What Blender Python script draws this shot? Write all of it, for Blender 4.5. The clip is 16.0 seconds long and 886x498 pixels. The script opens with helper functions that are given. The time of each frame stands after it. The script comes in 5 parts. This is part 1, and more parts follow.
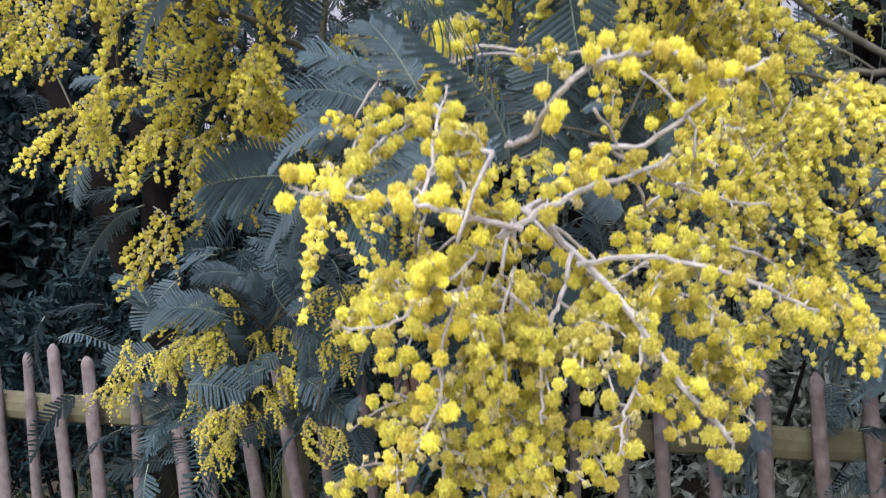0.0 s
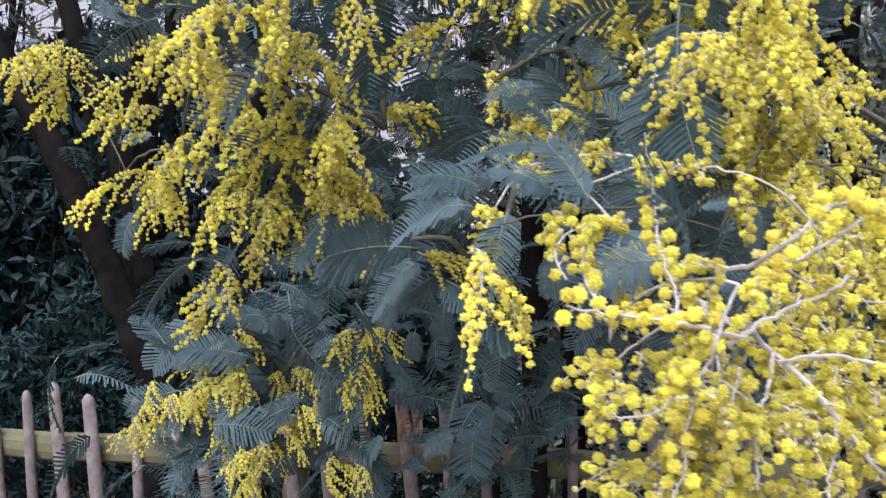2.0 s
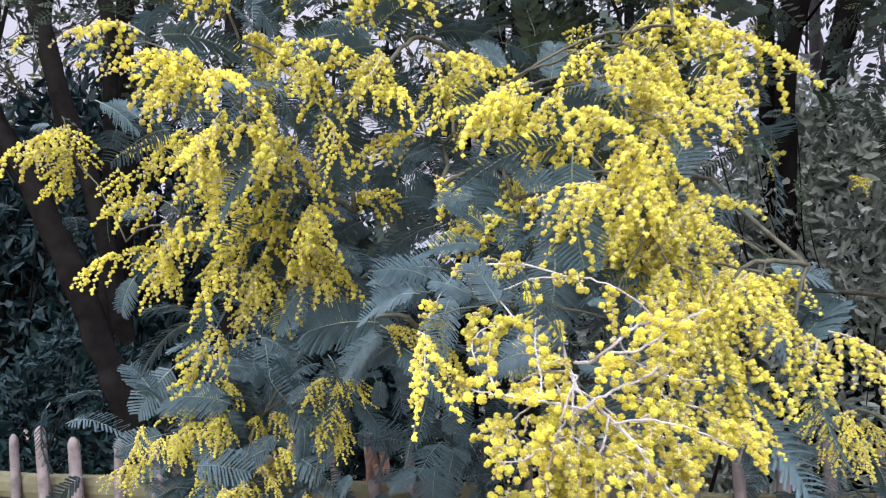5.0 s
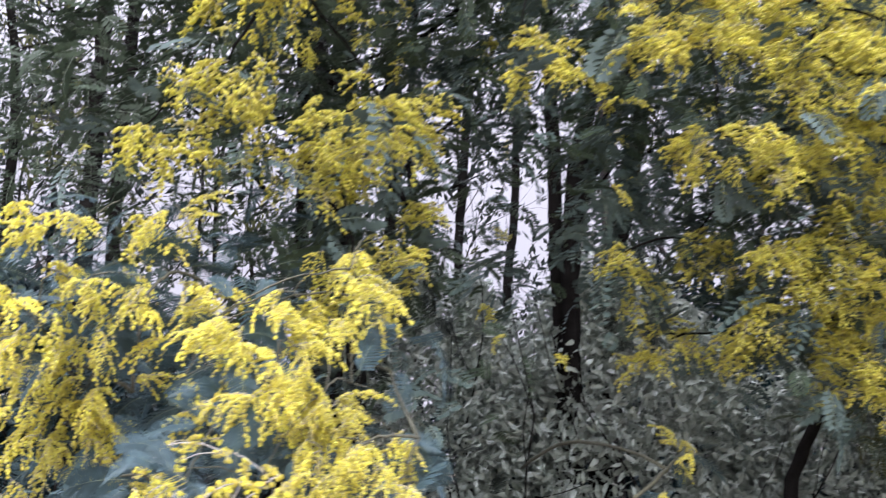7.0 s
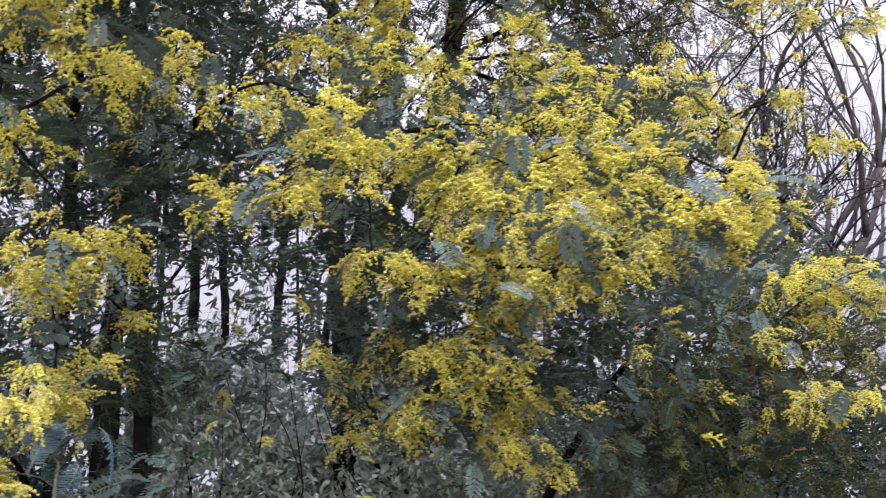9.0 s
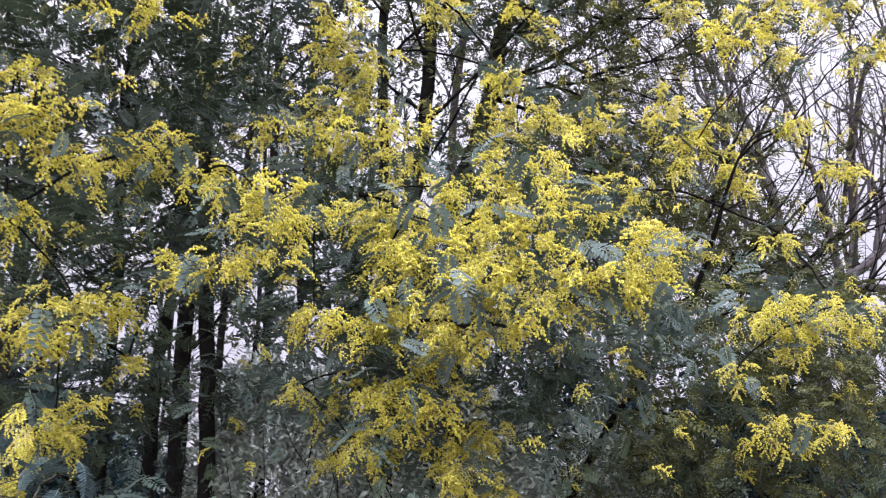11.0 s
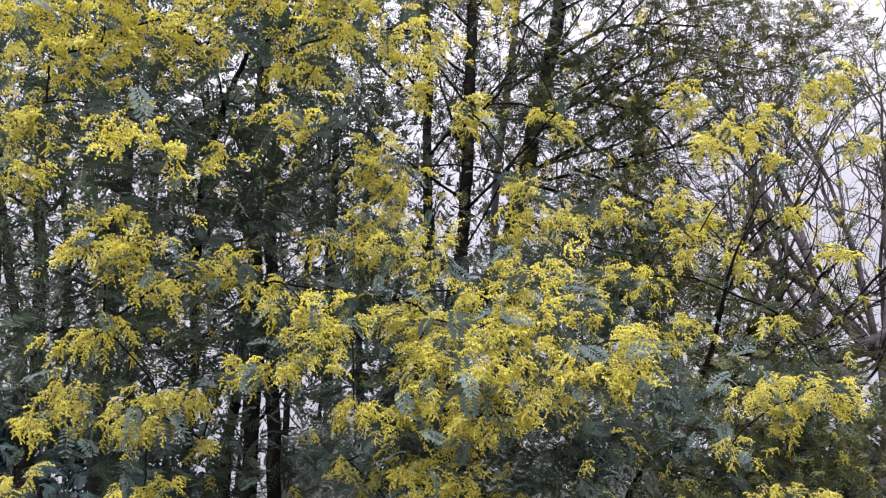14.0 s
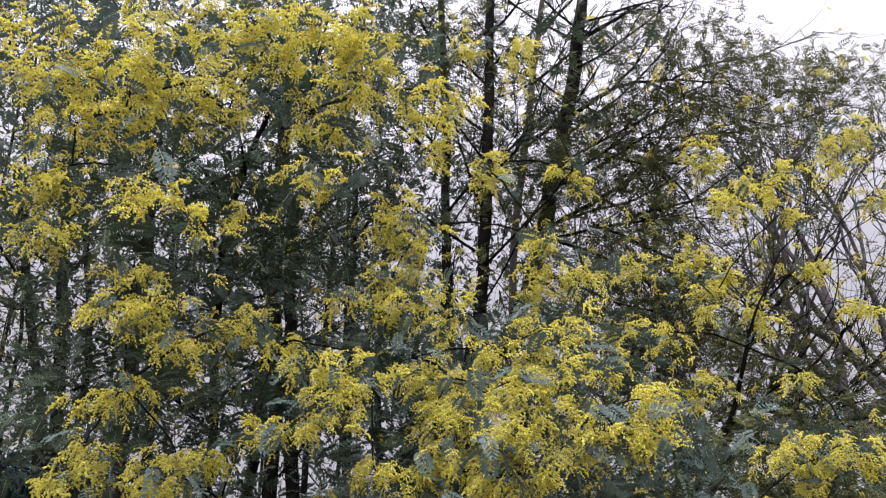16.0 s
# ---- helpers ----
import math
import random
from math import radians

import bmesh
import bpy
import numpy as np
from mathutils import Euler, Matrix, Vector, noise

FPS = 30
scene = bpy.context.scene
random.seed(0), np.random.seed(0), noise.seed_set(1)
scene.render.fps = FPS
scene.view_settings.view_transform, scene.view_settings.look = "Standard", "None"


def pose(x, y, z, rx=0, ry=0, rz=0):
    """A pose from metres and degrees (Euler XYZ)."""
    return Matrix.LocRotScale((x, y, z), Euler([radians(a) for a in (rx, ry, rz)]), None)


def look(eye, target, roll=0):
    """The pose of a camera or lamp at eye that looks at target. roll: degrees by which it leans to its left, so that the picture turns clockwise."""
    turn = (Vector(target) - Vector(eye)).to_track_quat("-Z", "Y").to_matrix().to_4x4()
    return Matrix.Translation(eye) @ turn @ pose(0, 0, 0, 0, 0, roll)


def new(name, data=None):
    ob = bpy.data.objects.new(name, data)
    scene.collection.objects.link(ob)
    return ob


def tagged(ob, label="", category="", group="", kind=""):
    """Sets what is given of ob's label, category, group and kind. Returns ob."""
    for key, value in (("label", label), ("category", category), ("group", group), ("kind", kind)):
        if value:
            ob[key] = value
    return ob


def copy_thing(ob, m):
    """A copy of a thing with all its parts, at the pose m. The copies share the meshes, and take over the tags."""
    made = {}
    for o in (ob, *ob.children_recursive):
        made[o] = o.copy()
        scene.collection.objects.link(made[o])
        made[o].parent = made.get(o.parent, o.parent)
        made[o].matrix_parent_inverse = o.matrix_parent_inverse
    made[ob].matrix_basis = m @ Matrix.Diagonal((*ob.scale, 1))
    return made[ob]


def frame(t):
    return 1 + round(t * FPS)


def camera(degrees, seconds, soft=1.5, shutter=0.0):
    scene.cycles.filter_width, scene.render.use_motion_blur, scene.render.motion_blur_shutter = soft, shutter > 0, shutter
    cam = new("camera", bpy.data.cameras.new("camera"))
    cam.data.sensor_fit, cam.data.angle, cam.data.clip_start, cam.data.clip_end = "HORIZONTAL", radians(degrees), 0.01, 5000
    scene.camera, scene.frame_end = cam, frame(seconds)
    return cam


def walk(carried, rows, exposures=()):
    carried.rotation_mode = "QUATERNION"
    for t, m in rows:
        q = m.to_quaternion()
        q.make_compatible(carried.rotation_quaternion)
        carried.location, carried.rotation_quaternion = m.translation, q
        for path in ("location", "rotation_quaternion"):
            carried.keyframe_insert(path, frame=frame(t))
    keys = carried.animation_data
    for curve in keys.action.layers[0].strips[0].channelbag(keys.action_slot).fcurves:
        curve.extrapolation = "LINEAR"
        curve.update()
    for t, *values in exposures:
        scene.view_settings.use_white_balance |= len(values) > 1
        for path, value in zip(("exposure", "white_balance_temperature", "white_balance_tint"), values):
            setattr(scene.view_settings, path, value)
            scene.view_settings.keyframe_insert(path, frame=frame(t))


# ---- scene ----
cam = camera(52.1, 16.0, soft=1.2, shutter=0.5)
PATH = [
    (0, (0.190, 0.144, 1.505), (0.172, 2.144, 1.533), 0.4),
    (0.5, (0.179, 0.106, 1.530), (0.183, 2.106, 1.568), 0.4),
    (1, (0.160, 0.072, 1.534), (0.178, 2.071, 1.586), 0.4),
    (1.5, (0.123, 0.055, 1.532), (0.168, 2.054, 1.605), 0.3),
    (2, (0.046, 0.045, 1.542), (0.124, 2.042, 1.630), 0.3),
    (2.5, (0.023, 0.034, 1.555), (0.120, 2.029, 1.662), 0.3),
    (3, (0.034, -0.002, 1.572), (0.141, 1.991, 1.695), 0.3),
    (3.5, (0.064, -0.037, 1.583), (0.180, 1.955, 1.719), 0.3),
    (4, (0.051, -0.076, 1.597), (0.173, 1.915, 1.745), 0.3),
    (4.2, (0.049, -0.093, 1.594), (0.179, 1.897, 1.748), 0.2),
    (6.3, (0.113, -0.561, 1.579), (0.296, 1.412, 1.849), 1.0),
    (6.5, (0.136, -0.635, 1.598), (0.405, 1.316, 1.948), 0.5),
    (7, (0.290, -0.843, 1.605), (0.685, 1.061, 2.075), -0.4),
    (7.5, (0.419, -1.068, 1.616), (0.861, 0.815, 2.126), -0.8),
    (8, (0.452, -1.249, 1.598), (1.012, 0.581, 2.179), -2.0),
    (8.5, (0.558, -1.410, 1.599), (1.187, 0.393, 2.193), -2.6),
    (9, (0.765, -1.553, 1.601), (1.402, 0.248, 2.192), -2.6),
    (9.2, (0.835, -1.622, 1.601), (1.468, 0.180, 2.194), -2.7),
    (11.3, (1.495, -2.319, 1.689), (1.767, -0.427, 2.276), -0.4),
    (11.5, (1.496, -2.391, 1.682), (1.760, -0.499, 2.272), -0.4),
    (12, (1.486, -2.557, 1.680), (1.731, -0.664, 2.276), -0.5),
    (12.5, (1.586, -2.695, 1.711), (1.780, -0.805, 2.335), -0.3),
    (13, (1.690, -2.809, 1.725), (1.855, -0.919, 2.359), -0.2),
    (13.5, (1.638, -2.917, 1.734), (1.796, -1.032, 2.384), -0.3),
    (14, (1.613, -2.975, 1.752), (1.759, -1.097, 2.422), -0.4),
    (14.5, (1.603, -2.990, 1.766), (1.738, -1.118, 2.457), -0.4),
    (15, (1.609, -2.992, 1.775), (1.732, -1.130, 2.495), -0.4),
    (15.5, (1.610, -3.003, 1.782), (1.722, -1.152, 2.529), -0.3),
    (16, (1.611, -2.999, 1.777), (1.714, -1.159, 2.554), -0.2),
]
walk(cam, [(t, look(eye, target, roll)) for t, eye, target, roll in PATH], exposures=[(0, 0.28, 6400, 10), (1, 0.3, 6400, 9), (2, 0.48, 6350, 9), (4.5, 0.58, 6350, 9), (7, 0.87, 6380, 10), (9.2, 0.72, 6450, 10), (11.5, 0.88, 6430, 11), (12.5, 0.81, 6480, 10), (14, 0.57, 6620, 8), (16, 0.28, 6780, 6)])

# ---------------------------------------------------------------- light
world = bpy.data.worlds.new("overcast_sky")
scene.world = world
world.use_nodes = True
wn, wl = world.node_tree.nodes, world.node_tree.links
sky = wn.new("ShaderNodeTexSky")
sky.sky_type, sky.sun_disc = "NISHITA", False
sky.sun_elevation, sky.sun_rotation = radians(38), radians(200)
sky.air_density, sky.dust_density, sky.ozone_density = 1.0, 6.0, 1.0
cloud = wn.new("ShaderNodeMixRGB")
cloud.inputs["Fac"].default_value = 0.93
cloud.inputs["Color2"].default_value = (8.5, 8.2, 9.9, 1)
wl.new(sky.outputs["Color"], cloud.inputs["Color1"])
# an overcast sky is brightest overhead; woods shade it towards the horizon
height = wn.new("ShaderNodeSeparateXYZ")
wl.new(wn.new("ShaderNodeTexCoord").outputs["Generated"], height.inputs[0])
rise = wn.new("ShaderNodeMapRange")
rise.inputs["To Min"].default_value, rise.inputs["To Max"].default_value = 0.56, 7.6
high = wn.new("ShaderNodeMath")
high.operation, high.use_clamp = "MULTIPLY", True
wl.new(height.outputs["Z"], high.inputs[0])
wl.new(height.outputs["Z"], high.inputs[1])
cube = wn.new("ShaderNodeMath")
cube.operation, cube.use_clamp = "MULTIPLY", True
wl.new(high.outputs[0], cube.inputs[0])
wl.new(high.outputs[0], cube.inputs[1])
wl.new(cube.outputs[0], rise.inputs["Value"])
brighter = wn.new("ShaderNodeVectorMath")
brighter.operation = "SCALE"
wl.new(cloud.outputs["Color"], brighter.inputs[0])
wl.new(rise.outputs["Result"], brighter.inputs["Scale"])
wl.new(brighter.outputs[0], wn["Background"].inputs["Color"])
wn["Background"].inputs["Strength"].default_value = 0.1
sun = new("sun", bpy.data.lights.new("sun", "SUN"))
sun.data.energy, sun.data.angle, sun.data.color = 2.7, radians(45), (1.0, 0.98, 0.955)
sun.matrix_world = look((-3, -9, 5.4), (0, 1, 0))


# ---------------------------------------------------------------- materials
def material(name, colour, rough=0.7, spread=0.25, scale=40.0, bump=0.3, bump_scale=120.0, island=0.0, dark=None,
             through_light=0.0, specular=0.3):
    """A surface with two scales of variation, a fine relief and, for pieces, a shift of tone from piece to piece."""
    m = bpy.data.materials.new(name)
    m.use_nodes = True
    n, l = m.node_tree.nodes, m.node_tree.links
    b = n["Principled BSDF"]
    co = n.new("ShaderNodeTexCoord").outputs["Object"]
    fine, broad = n.new("ShaderNodeTexNoise"), n.new("ShaderNodeTexNoise")
    for t, s in ((fine, scale), (broad, scale / 9)):
        t.inputs["Scale"].default_value, t.inputs["Detail"].default_value = s, 5
        l.new(co, t.inputs["Vector"])
    both = n.new("ShaderNodeMath")
    both.operation = "MULTIPLY_ADD"
    l.new(fine.outputs["Fac"], both.inputs[0])
    both.inputs[1].default_value = 0.55
    half = n.new("ShaderNodeMath")
    half.operation = "MULTIPLY"
    l.new(broad.outputs["Fac"], half.inputs[0])
    half.inputs[1].default_value = 0.45
    l.new(half.outputs[0], both.inputs[2])
    low = dark or tuple(c * (1 - spread * 2) for c in colour)
    high = tuple(min(1, c * (1 + spread * 0.8)) for c in colour)
    ramp = n.new("ShaderNodeValToRGB")
    ramp.color_ramp.elements[0].position, ramp.color_ramp.elements[1].position = 0.32, 0.66
    ramp.color_ramp.elements[0].color, ramp.color_ramp.elements[1].color = (*low, 1), (*high, 1)
    l.new(both.outputs[0], ramp.inputs["Fac"])
    out = ramp.outputs["Color"]
    if island:
        piece = n.new("ShaderNodeNewGeometry").outputs["Random Per Island"]
        thing = n.new("ShaderNodeObjectInfo").outputs["Random"]
        tone = n.new("ShaderNodeMath")
        tone.operation = "ADD"
        l.new(piece, tone.inputs[0])
        l.new(thing, tone.inputs[1])
        span = n.new("ShaderNodeMapRange")
        span.inputs["From Max"].default_value = 2
        span.inputs["To Min"].default_value, span.inputs["To Max"].default_value = 1 - island, 1 + island * 0.7
        l.new(tone.outputs[0], span.inputs["Value"])
        hsv = n.new("ShaderNodeHueSaturation")
        l.new(span.outputs["Result"], hsv.inputs["Value"])
        hue = n.new("ShaderNodeMapRange")
        hue.inputs["To Min"].default_value, hue.inputs["To Max"].default_value = 0.49, 0.507
        l.new(piece, hue.inputs["Value"])
        l.new(hue.outputs["Result"], hsv.inputs["Hue"])
        l.new(out, hsv.inputs["Color"])
        out = hsv.outputs["Color"]
    l.new(out, b.inputs["Base Color"])
    b.inputs["Roughness"].default_value = rough
    b.inputs["Specular IOR Level"].default_value = specular
    if bump:
        relief, grain = n.new("ShaderNodeBump"), n.new("ShaderNodeTexNoise")
        grain.inputs["Scale"].default_value, grain.inputs["Detail"].default_value = bump_scale, 6
        l.new(co, grain.inputs["Vector"])
        relief.inputs["Strength"].default_value, relief.inputs["Distance"].default_value = bump, 0.004
        l.new(grain.outputs["Fac"], relief.inputs["Height"])
        l.new(relief.outputs["Normal"], b.inputs["Normal"])
    if through_light:
        glow = n.new("ShaderNodeBsdfTranslucent")
        l.new(out, glow.inputs["Color"])
        mix = n.new("ShaderNodeMixShader")
        mix.inputs["Fac"].default_value = through_light
        l.new(b.outputs[0], mix.inputs[1])
        l.new(glow.outputs[0], mix.inputs[2])
        l.new(mix.outputs[0], n["Material Output"].inputs["Surface"])
    return m


YELLOW = material("acacia_blossom", (0.90, 0.85, 0.235), 0.85, 0.12, 300, 0.3, 1800, 0.28, through_light=0.58, specular=0.05)
BUD = material("acacia_bud", (0.76, 0.69, 0.30), 0.85, 0.15, 300, 0.6, 1800, 0.25, through_light=0.25, specular=0.05)
STEM = material("green_grey_stem", (0.42, 0.395, 0.375), 0.7, 0.2, 150, 0.3, 500)
TWIG_GREEN = material("green_brown_twig", (0.10, 0.10, 0.075), 0.8, 0.25, 80, 0.3, 300)
LEAF = material("acacia_leaf", (0.067, 0.115, 0.136), 0.55, 0.2, 60, 0.0, 0, 0.3, through_light=0.2, specular=0.4)
GREEN_LEAF = material("green_acacia_leaf", (0.056, 0.082, 0.054), 0.6, 0.25, 12, 0.0, 0, 0.4, through_light=0.25, specular=0.25)
MID_LEAF = material("dull_acacia_leaf", (0.087, 0.124, 0.118), 0.6, 0.25, 12, 0.0, 0, 0.45, through_light=0.2, specular=0.25)
RACHIS = material("leaf_stalk", (0.22, 0.27, 0.22), 0.6, 0.15, 80, 0.0)
# well below real bark: the shade of the closed wood is put into it
BARK = material("shade_darkened_bark", (0.013, 0.012, 0.0118), 0.95, 0.35, 14, 0.9, 60, specular=0.0)
TWIG = material("bare_twig", (0.04, 0.032, 0.032), 0.9, 0.3, 20, 0.4, 90, specular=0.1)
PALE_TWIG = material("grey_bare_wood", (0.066, 0.059, 0.064), 0.9, 0.3, 12, 0.4, 60, specular=0.1)
# leaf with shade in its colour, for the wood and the mimosa's back
SHADED_LEAF = material("shaded_leaf", (0.023, 0.033, 0.029), 0.6, 0.3, 8, 0.0, 0, 0.5, through_light=0.25)
OLIVE_LEAF = material("olive_leaf", (0.100, 0.110, 0.045), 0.7, 0.3, 8, 0.0, 0, 0.5, through_light=0.25, specular=0.12)
BUSH_LEAF = material("grey_green_bush_leaf", (0.385, 0.435, 0.39), 0.55, 0.25, 30, 0.0, 0, 0.4, through_light=0.12, specular=0.35)
# darker than the leaf itself: deep shade behind the fence is in this colour
UNDER_LEAF = material("shaded_undergrowth_leaf", (0.010, 0.029, 0.034), 0.6, 0.3, 20, 0.0, 0, 0.5, through_light=0.15, specular=0.25)
PALE_WOOD = material("weathered_picket_wood", (0.195, 0.168, 0.172), 0.9, 0.26, 30, 0.8, 120, 0.3, dark=(0.085, 0.07, 0.068))
RAIL_WOOD = material("green_tinged_rail_wood", (0.125, 0.122, 0.075), 0.9, 0.25, 18, 0.5, 90, dark=(0.08, 0.072, 0.045))
DEAD_LEAF = material("dry_brown_leaf", (0.24, 0.15, 0.11), 0.8, 0.25, 40, 0.2, 200, 0.2)
SOIL = material("leaf_litter_soil", (0.17, 0.145, 0.11), 0.95, 0.3, 6, 1.0, 30)
GRASS = material("verge_grass", (0.042, 0.068, 0.02), 0.7, 0.3, 10, 0.0, 0, 0.4, through_light=0.2)


# ---------------------------------------------------------------- mesh building
rng = np.random.default_rng(7)


class Build:
    """Gathers vertices and faces of one mesh, with a material number for each face."""

    def __init__(self):
        self.v, self.f, self.m, self.n = [], [], [], 0

    def add(self, verts, faces, mat=0):
        verts = np.asarray(verts, float)
        self.v.append(verts)
        n = self.n
        self.f.extend([tuple(i + n for i in face) for face in faces])
        self.m.extend([mat] * len(faces))
        self.n += len(verts)

    def tube(self, points, radii, mat=0, sides=5):
        p = np.asarray(points, float)
        d = np.gradient(p, axis=0)
        d /= np.linalg.norm(d, axis=1)[:, None] + 1e-12
        a = np.cross(d, [0.31, 0.17, 0.93])
        a /= np.linalg.norm(a, axis=1)[:, None] + 1e-9
        b = np.cross(d, a)
        turn = np.arange(sides) * 2 * np.pi / sides
        r = np.broadcast_to(radii, (len(p),))
        ring = p[:, None] + r[:, None, None] * (np.cos(turn)[None, :, None] * a[:, None] + np.sin(turn)[None, :, None] * b[:, None])
        faces = [(i * sides + j, i * sides + (j + 1) % sides, (i + 1) * sides + (j + 1) % sides, (i + 1) * sides + j)
                 for i in range(len(p) - 1) for j in range(sides)]
        faces.append(tuple(range(sides))[::-1])
        faces.append(tuple((len(p) - 1) * sides + j for j in range(sides)))
        self.add(ring.reshape(-1, 3), faces, mat)

    def mesh(self, name, materials, smooth=True):
        me = bpy.data.meshes.new(name)
        me.from_pydata(np.concatenate(self.v).tolist(), [], self.f)
        for m in materials:
            me.materials.append(m)
        me.polygons.foreach_set("material_index", np.array(self.m, dtype=np.int32))
        me.polygons.foreach_set("use_smooth", np.full(len(self.f), smooth))
        me.update()
        return me


def ball_shape(level):
    """A fluffy flower head: 0 coarse, 1 medium with points, 2 fine with points."""
    bm = bmesh.new()
    if level == 0:
        for x in ((1, 0, 0), (0, 1, 0), (0, 0, 1), (-1, 0, 0), (0, -1, 0), (0, 0, -1)):
            bm.verts.new(x)
        bmesh.ops.convex_hull(bm, input=bm.verts[:])
        tips = set(bmesh.ops.poke(bm, faces=bm.faces[:], offset=0.0)["verts"])
        for v in bm.verts:
            v.co = v.co.normalized() * (rng.uniform(1.0, 1.3) if v in tips else rng.uniform(0.7, 1.0))
    else:
        bmesh.ops.create_icosphere(bm, subdivisions=1, radius=1.0)
        poked = bmesh.ops.poke(bm, faces=bm.faces[:], offset=0.0)
        if level == 2:
            base = [v.co.normalized() * rng.uniform(0.7, 0.95) for v in bm.verts]
            for v, co in zip(bm.verts, base):
                v.co = co
            poked = bmesh.ops.poke(bm, faces=bm.faces[:], offset=0.0)
            for v in poked["verts"]:
                v.co = v.co.normalized() * rng.uniform(1.0, 1.24)
        else:
            tips = set(poked["verts"])
            for v in bm.verts:
                v.co = v.co.normalized() * (rng.uniform(0.95, 1.3) if v in tips else rng.uniform(0.62, 0.85))
    bm.verts.ensure_lookup_table()
    bm.verts.index_update()
    v = np.array([x.co[:] for x in bm.verts])
    f = [tuple(x.index for x in face.verts) for face in bm.faces]
    bm.free()
    return v, f


BALLS = [[ball_shape(level) for _ in range(4)] for level in range(3)]
BUDS = (np.array([(1, 0, 0), (0, 1, 0), (0, 0, 1), (-1, 0, 0), (0, -1, 0), (0, 0, -1)], float) * 1.12,
        [(0, 1, 2), (1, 3, 2), (3, 4, 2), (4, 0, 2), (1, 0, 5), (3, 1, 5), (4, 3, 5), (0, 4, 5)])
SMALL = (np.array([(1, 1, 1), (-1, -1, 1), (-1, 1, -1), (1, -1, -1)], float) * 0.8, [(0, 1, 3), (0, 2, 1), (0, 3, 2), (1, 2, 3)])


def reseed(rows):
    """Chance of its own for each bough and crown, so that one does not change the next."""
    global rng
    rng = np.random.default_rng(int(abs(sum(rows[0])) * 1000) + len(rows))


def unit(v):
    v = np.asarray(v, float)
    return v / (np.linalg.norm(v) + 1e-12)


def curve(a, b, sag=0.0, steps=6, wobble=0.0):
    """Points from a to b that hang by sag in the middle (arch where negative)."""
    a, b = np.asarray(a, float), np.asarray(b, float)
    s = np.linspace(0, 1, steps)[:, None]
    p = a + (b - a) * s
    p[:, 2] -= sag * 4 * (s * (1 - s))[:, 0]
    if wobble:
        p[1:-1] += rng.normal(0, wobble, (steps - 2, 3))
    return p


def raceme(build, start, way, length, level, head, open_part):
    """One string of flower heads on a thin stalk that droops towards its tip."""
    way = unit(way)
    steps = 5 if level > 0 else 4 if level == 0 else 3
    drop = 0.55 if level else 0.8
    p = np.array([np.asarray(start) + way * length * s + np.array([0, 0, -1]) * length * drop * s * s for s in np.linspace(0, 1, steps)])
    if level >= 0:
        build.tube(p, np.linspace(0.0009, 0.0005, steps), 0, 3)
    count = max(5, int(length / (head * {-1: 1.35, 0: 0.72, 1: 0.75, 2: 0.9}[level])))
    side = unit(np.cross(way, rng.normal(0, 1, 3)))
    other = np.cross(way, side)
    for k in range(count):
        s = (k + 0.7) / count
        i = min(int(s * (steps - 1)), steps - 2)
        base = p[i] + (p[i + 1] - p[i]) * (s * (steps - 1) - i)
        a = k * 2.4 + rng.uniform(-0.5, 0.5)
        out = side * math.cos(a) + other * math.sin(a)
        r = head * (rng.uniform(0.62, 1.2) if level == 0 else rng.uniform(0.82, 1.12))
        bud = rng.random() > open_part
        r *= 0.6 if bud else 1.0
        centre = base + out * head * rng.uniform(*{-1: (0.25, 0.95), 0: (0.45, 1.05), 1: (0.8, 1.7), 2: (0.8, 1.7)}[level]) * (1.1 - 0.45 * s)
        if level > 0 and rng.random() < 0.6:
            build.tube([base, centre], [0.0005, 0.0004], 0, 3)
        shape, faces = SMALL if level < 0 else BUDS if bud or (level == 0 and k % 3 == 0) else BALLS[level][rng.integers(4)]
        turn = np.array(Euler(rng.uniform(0, 6.28, 3)).to_matrix())
        build.add(shape @ turn.T * r + centre, faces, 2 if bud else 1)


def spray_mesh(level, single=False, bare=0.0):
    """A flower spray: an arching stalk with drooping strings of heads to both sides, about 12 cm long; single: one string alone."""
    build = Build()
    if single:
        raceme(build, (0, 0, 0), (1, 0, rng.uniform(-0.2, 0.5)), rng.uniform(0.026, 0.045), level, 0.0036, 0.74 - bare)
        for _ in range(2):
            raceme(build, (rng.uniform(0.0, 0.02), 0, 0), (rng.uniform(0.3, 1), rng.normal(0, 0.8), rng.uniform(-0.3, 0.6)),
                   rng.uniform(0.012, 0.03), level, 0.0035, 0.62 - bare)
        return build.mesh("flower_spray", (STEM, YELLOW, BUD), False)
    length = rng.uniform(0.09, 0.13)
    axis = np.array([(length * s, 0.01 * math.sin(s * 5), 0.02 * s - 0.07 * s * s) for s in np.linspace(0, 1, 7)])
    build.tube(axis, np.linspace(0.0016, 0.0008, 7), 0, 4)
    strings = {-1: 10, 0: 9, 1: 11}[level]
    for k in range(strings):
        s = 0.08 + 0.92 * k / (strings - 1)
        i = min(int(s * 6), 5)
        start = axis[i] + (axis[i + 1] - axis[i]) * (s * 6 - i)
        swing = (1 if k % 2 else -1) * rng.uniform(0.4, 1.1)
        raceme(build, start, (0.6, swing, rng.uniform(-1.3, 0.15) if level >= 0 else rng.uniform(-1.0, 0.9)), rng.uniform(0.04, 0.078) * (1.1 - 0.35 * s), level,
               0.0054 if level == 0 else 0.0034 if level > 0 else 0.0060, (0.9 if level == 0 else 0.95) - bare)
    return build.mesh("flower_spray", (STEM, YELLOW, BUD), level < 0)


